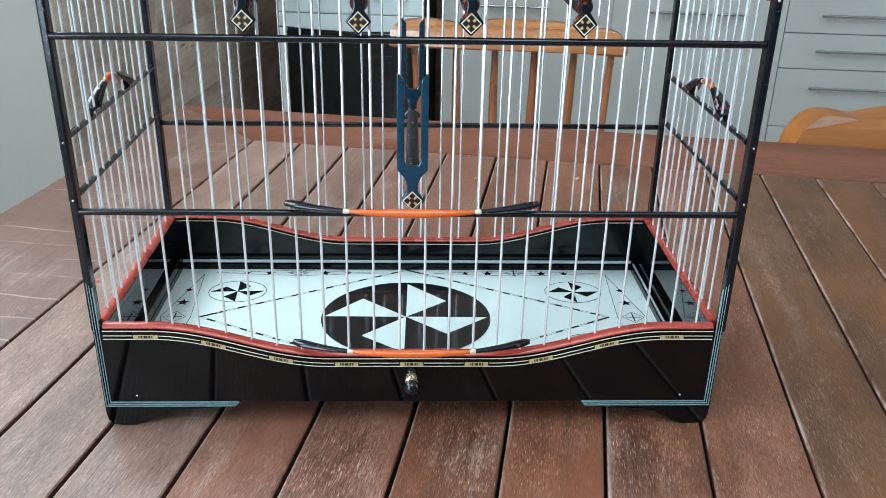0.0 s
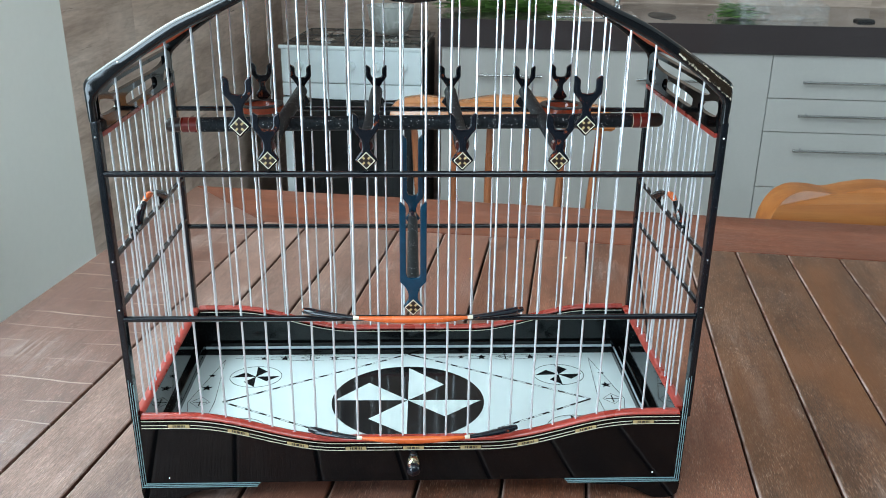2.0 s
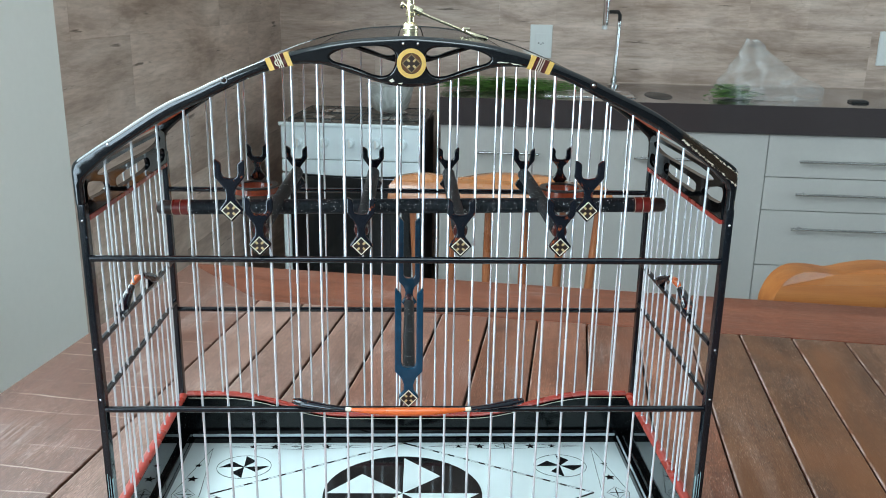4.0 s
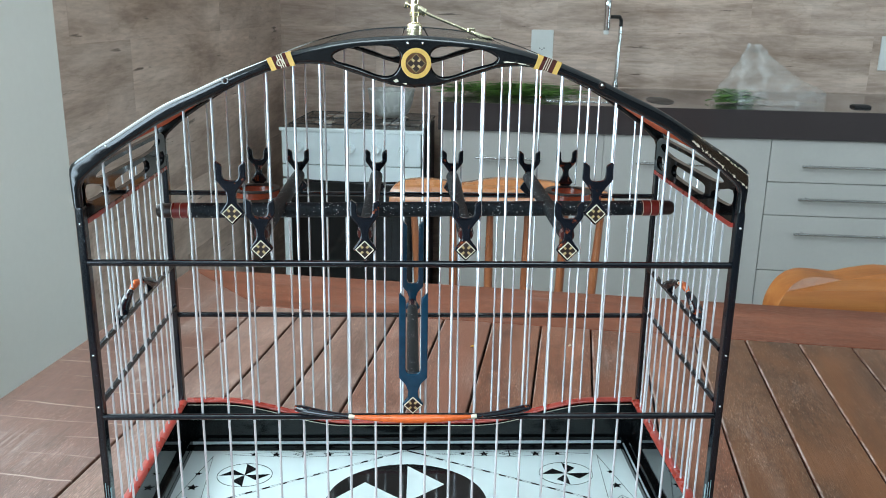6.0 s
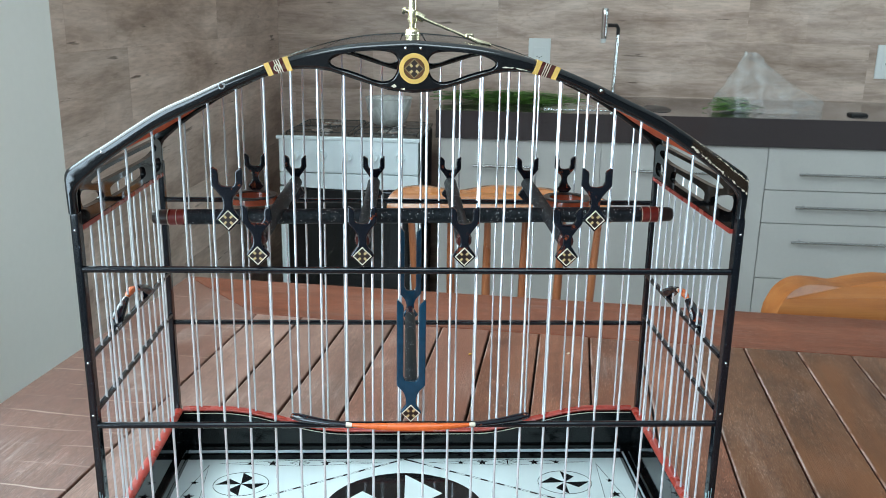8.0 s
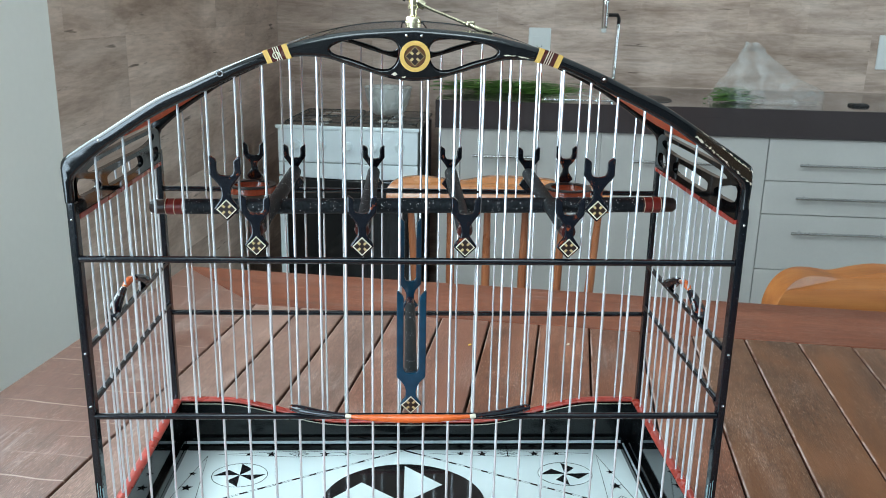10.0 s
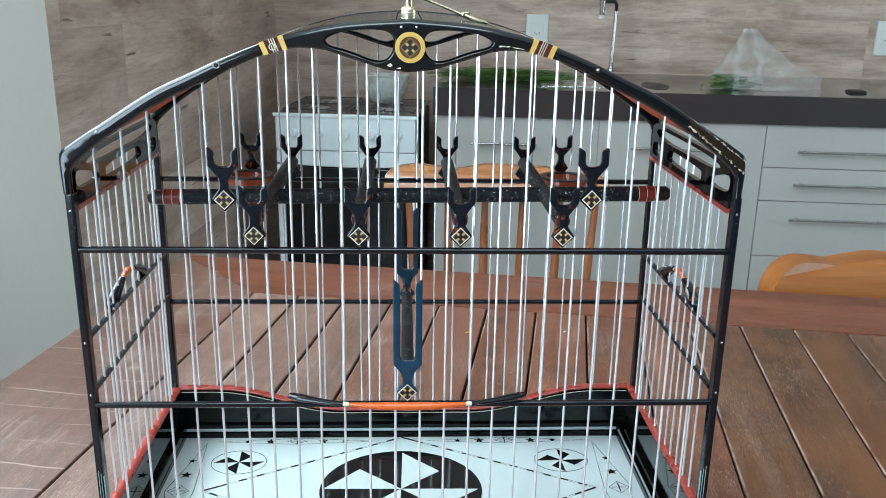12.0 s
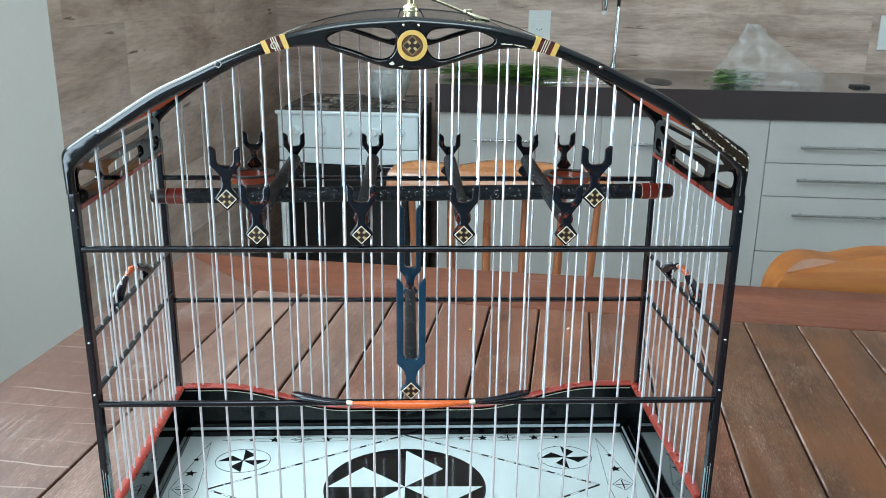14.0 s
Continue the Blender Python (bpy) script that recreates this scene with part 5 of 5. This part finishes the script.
part("herbs", blades(260, -0.085, -0.035, 0.026, 0.02, 0.003, 0.030, 0.055, 9), HERB, bag, "green herbs inside the bag")
small = thing("small_box", at_room(1.113, 2.27, CT), "small flat black object on the counter", "box")
part("body", box(-0.026, 0.026, -0.022, 0.022, 0, 0.006), BLACKPLASTIC, small, bevel=0.002)
part("lid", box(-0.022, 0.022, -0.019, 0.019, 0.0061, 0.0082), BLACKPLASTIC, small, bevel=0.002)

# stove
SV = 2.09
stove = thing("stove", at_room(-0.478, SV, 0), "white enamelled gas stove with a black glass oven door", "stove")
SW = 0.222
SZ = KT + 0.057
part("body", box(-SW, SW, 0.02, 0.43, 0.03, SZ - 0.02), GREYSTEEL, stove, "dark grey stove body")
part("control_panel", box(-SW, SW, 0.0, 0.03, KT - 0.058, SZ - 0.008), ENAMEL, stove, "white control panel", bevel=0.006)
part("rounded_band", prism([curve([(-SW, KT - 0.06), (SW, KT - 0.06), (SW, KT - 0.10), (0.12, KT - 0.108), (0, KT - 0.111), (-0.12, KT - 0.108), (-SW, KT - 0.10)], 1, True)], "y", 0.004, 0.03), ENAMEL, stove, bevel=0.003)
part("cooktop", box(-SW - 0.004, SW + 0.004, -0.004, 0.42, SZ - 0.008, SZ - 0.001), COOKTOP, stove, "dark glossy cooktop", bevel=0.002)
part("front_lip", box(-SW - 0.005, SW + 0.005, -0.007, 0.006, SZ - 0.0095, SZ + 0.002), ENAMEL, stove, "pale front lip", bevel=0.003)
for s in (-1, 1):
    part("side_strip", box(min(s * SW, s * 0.198), max(s * SW, s * 0.198), 0.0, 0.02, 0.08, KT - 0.106), ENAMEL, stove, bevel=0.003)
door = part("oven_door", box(-0.197, 0.197, 0.0, 0.02, 0.16, KT - 0.113), GLASSBLACK, stove, "black glass oven door", bevel=0.003)
part("oven_window", box(-0.13, 0.13, -0.0015, 0.0, 0.30, KT - 0.18), GLASSBLACK, door, bevel=0.0006)
for k, w in enumerate((0.006, 0.003, 0.007, 0.006)):
    part("door_badge", box(-0.062 + 0.011 * k, -0.062 + 0.011 * k + w, -0.0012, 0.0, KT - 0.372, KT - 0.364), STEEL, door)
part("drawer", box(-0.197, 0.197, 0.0, 0.02, 0.04, 0.155), ENAMEL, stove, bevel=0.003)
for k in range(5):
    kn = part("knob", lathe([(0.0155, 0), (0.0155, 0.003), (0.0135, 0.005), (0.012, 0.018), (0.010, 0.02)], (-0.165 + 0.083 * k, 0.0, KT - 0.003), 18, FACE_FRONT), ENAMEL, stove, "white round control knob", smooth=True)
    part("pointer", box(-0.168 + 0.083 * k, -0.162 + 0.083 * k, -0.0225, -0.0195, KT - 0.016, KT + 0.010), PLASTIC, kn, bevel=0.001)
for gx in (-0.11, 0.11):
    gr = part("grate", tube([(gx - 0.1, 0.06, SZ + 0.006), (gx + 0.1, 0.06, SZ + 0.006)], 0.0020, 6), CASTIRON, stove, "black wire pan grate")
    for a, b in (((-0.1, 0.38), (0.1, 0.38)), ((-0.1, 0.06), (-0.1, 0.38)), ((0.1, 0.06), (0.1, 0.38)), ((-0.1, 0.21), (0.1, 0.21)), ((0, 0.06), (0, 0.38))):
        part("grate_bar", tube([(gx + a[0], a[1], SZ + 0.006), (gx + b[0], b[1], SZ + 0.006)], 0.0018, 6), CASTIRON, gr)
    for x, y in ((-0.1, 0.06), (0.1, 0.06), (-0.1, 0.38), (0.1, 0.38)):
        part("grate_foot", tube([(gx + x, y, SZ - 0.001), (gx + x, y, SZ + 0.006)], 0.0018, 6), CASTIRON, gr)
    for y in (0.13, 0.29):
        part("burner", lathe([(0.036, -0.001), (0.036, 0.003), (0.03, 0.006), (0.0, 0.007)], (gx, y, SZ), 20), STEEL, stove, smooth=True)
tub = thing("plastic_tub", at_room(-0.392, 2.38, SZ + 0.008), "translucent white plastic bowl on the stove", "bowl")
part("bowl", lathe([(0.045, 0), (0.060, 0.01), (0.074, 0.05), (0.080, 0.088), (0.083, 0.090), (0.081, 0.092), (0.074, 0.088), (0.068, 0.05), (0.055, 0.014), (0.0, 0.012)], (0, 0, 0), 28), TUB, tub, smooth=True)

# chairs behind the table
def spindle_chair(m, label):
    """A country chair with a shaped top rail and turned spindles; its seat is under the table."""
    c = thing("dining_chair", m, label, "chair", "dining chairs")
    top = [(-0.2386, 0.8232), (-0.2212, 0.8383), (-0.1746, 0.8430), (-0.1280, 0.8372), (-0.0931, 0.8314), (-0.0349, 0.8407), (0.0000, 0.8430), (0.1048, 0.8418), (0.1513, 0.8314), (0.1979, 0.8360), (0.2270, 0.8279), (0.2409, 0.8092)]
    bottom = [(0.2409, 0.7853), (0.2328, 0.7800), (0.0000, 0.7818), (-0.2328, 0.7830), (-0.2409, 0.7890)]
    bm = bmesh.new()
    lp = curve(top, 4) + bottom
    prism([lp], "y", -0.012, 0.012, bm)
    for v in bm.verts:   # bowed, and leaning back
        v.co.y += 0.055 * (1 - (v.co.x / 0.243) ** 2) + 0.25 * (v.co.z - 0.80)
        v.co.z -= 0.008 * min(1.0, max(0.0, (v.co.z - 0.785) / 0.03))
    part("top_rail", bm, RAILWOOD, c, "shaped top rail of varnished wood", bevel=0.005, smooth=True)
    for a, b in ((-0.192, -0.165), (-0.107, -0.099), (-0.0256, -0.0244), (0.057, 0.0547), (0.1385, 0.1257), (0.212, 0.190)):
        y = 0.055 * (1 - (a / 0.243) ** 2)
        part("spindle", tube([(a + (b - a) * t, y - 0.05 * t * 0.6, 0.784 - 0.325 * t) for t in span(0, 1, 8)], [0.0072, 0.0076, 0.0082, 0.009, 0.0096, 0.0096, 0.009, 0.0085, 0.0078], 12), SPINDLEWOOD, c, smooth=True)
    part("seat", prism([curve([(-0.2, -0.04), (0.2, -0.04), (0.22, -0.25), (0.19, -0.42), (-0.19, -0.42), (-0.22, -0.25)], 5, True)], "z", 0.43, 0.465), CHAIRWOOD, c, bevel=0.008)
    for x, y in ((-0.16, -0.08), (0.16, -0.08), (-0.17, -0.38), (0.17, -0.38)):
        part("leg", tube([(x, y, 0.44), (x * 1.1, y * 1.02, 0.2), (x * 1.22, y + (0.03 if y > -0.2 else -0.03), 0.0)], [0.017, 0.02, 0.013], 12), SPINDLEWOOD, c, smooth=True)
    return c


spindle_chair(at_room(0.017, 1.23, 0), "orange-brown varnished spindle-back chair pushed in behind the table")


def scallop_chair(m, label):
    """A chair with a thick wavy top rail, just showing over the table's end."""
    c = thing("dining_chair", m, label, "chair", "dining chairs")
    top = [(-0.225, 0.7125), (-0.222, 0.7455), (-0.20, 0.7725), (-0.165, 0.7825), (-0.12, 0.7765), (-0.085, 0.7690), (-0.05, 0.7725), (0.0, 0.7770), (0.05, 0.7725), (0.085, 0.7690), (0.12, 0.7765), (0.165, 0.7825), (0.20, 0.7725), (0.222, 0.7455), (0.225, 0.7125)]
    lp = curve(top, 4) + [(0.225, 0.6825), (-0.225, 0.6825)]
    bm = prism([lp], "y", -0.026, 0.026)
    for v in bm.verts:
        v.co.y += 0.072 * (1 - (v.co.x / 0.225) ** 2)
    rail = part("top_rail", bm, SCALLOPWOOD, c, "thick scalloped top rail", bevel=0.010, smooth=True, segments=4)
    rail.modifiers.new("even_normals", "WEIGHTED_NORMAL").keep_sharp = True
    for x in (-0.195, -0.1, 0.0, 0.1, 0.195):
        part("spindle", tube([(x, 0.072 * (1 - (x / 0.225) ** 2), 0.6880), (x * 0.92, -0.01, 0.46)], 0.010, 12), SPINDLEWOOD, c, smooth=True)
    part("seat", prism([curve([(-0.2, 0.0), (0.2, 0.0), (0.22, -0.21), (0.19, -0.4), (-0.19, -0.4), (-0.22, -0.21)], 5, True)], "z", 0.43, 0.465), CHAIRWOOD, c, bevel=0.008)
    for x, y in ((-0.16, -0.06), (0.16, -0.06), (-0.17, -0.36), (0.17, -0.36)):
        part("leg", tube([(x, y, 0.44), (x * 1.1, y * 1.02, 0.2), (x * 1.22, y + (0.03 if y > -0.2 else -0.03), 0.0)], [0.017, 0.02, 0.013], 12), SPINDLEWOOD, c, smooth=True)
    return c


scallop_chair(at_room(0.687, 0.835, 0, 9), "orange varnished chair with a scalloped top rail, pushed under the table")

# ---- wall tiles, each its own piece ----
def tile_run(parent, along, a0, a1, fixed, seed):
    rng = random.Random(seed)
    shared = {}
    h, ln = 0.1996, 0.9
    z = T + 0.338 - 6 * 0.2 + 0.001
    while z < H:
        z0, z1 = max(z, 0.0), min(z + h, H)
        x = a0 - ln + rng.uniform(0.0, ln)
        while x < a1:
            x0, x1 = max(x + 0.0002, a0), min(x + ln - 0.0002, a1)
            if x1 - x0 > 0.02 and z1 - z0 > 0.02:
                key = (round(x1 - x0, 3), round(z1 - z0, 3))
                if key not in shared:
                    l, hh = key
                    bm = box(0, l, -0.012, 0, 0, hh) if along == "u" else box(0, 0.012, 0, l, 0, hh)
                    t = part("tile", bm, TILE, parent)
                    shared[key] = t.data
                else:
                    t = new("tile", shared[key])
                    t.parent = parent
                t.location = (x0, fixed, z0) if along == "u" else (fixed, x0, z0)
            x += ln
        z += 0.2


tile_run(north, "u", U0, U1, V1 + 0.012, 4)
tile_run(west, "v", WHITE_END, V1, U0 - 0.012, 7)
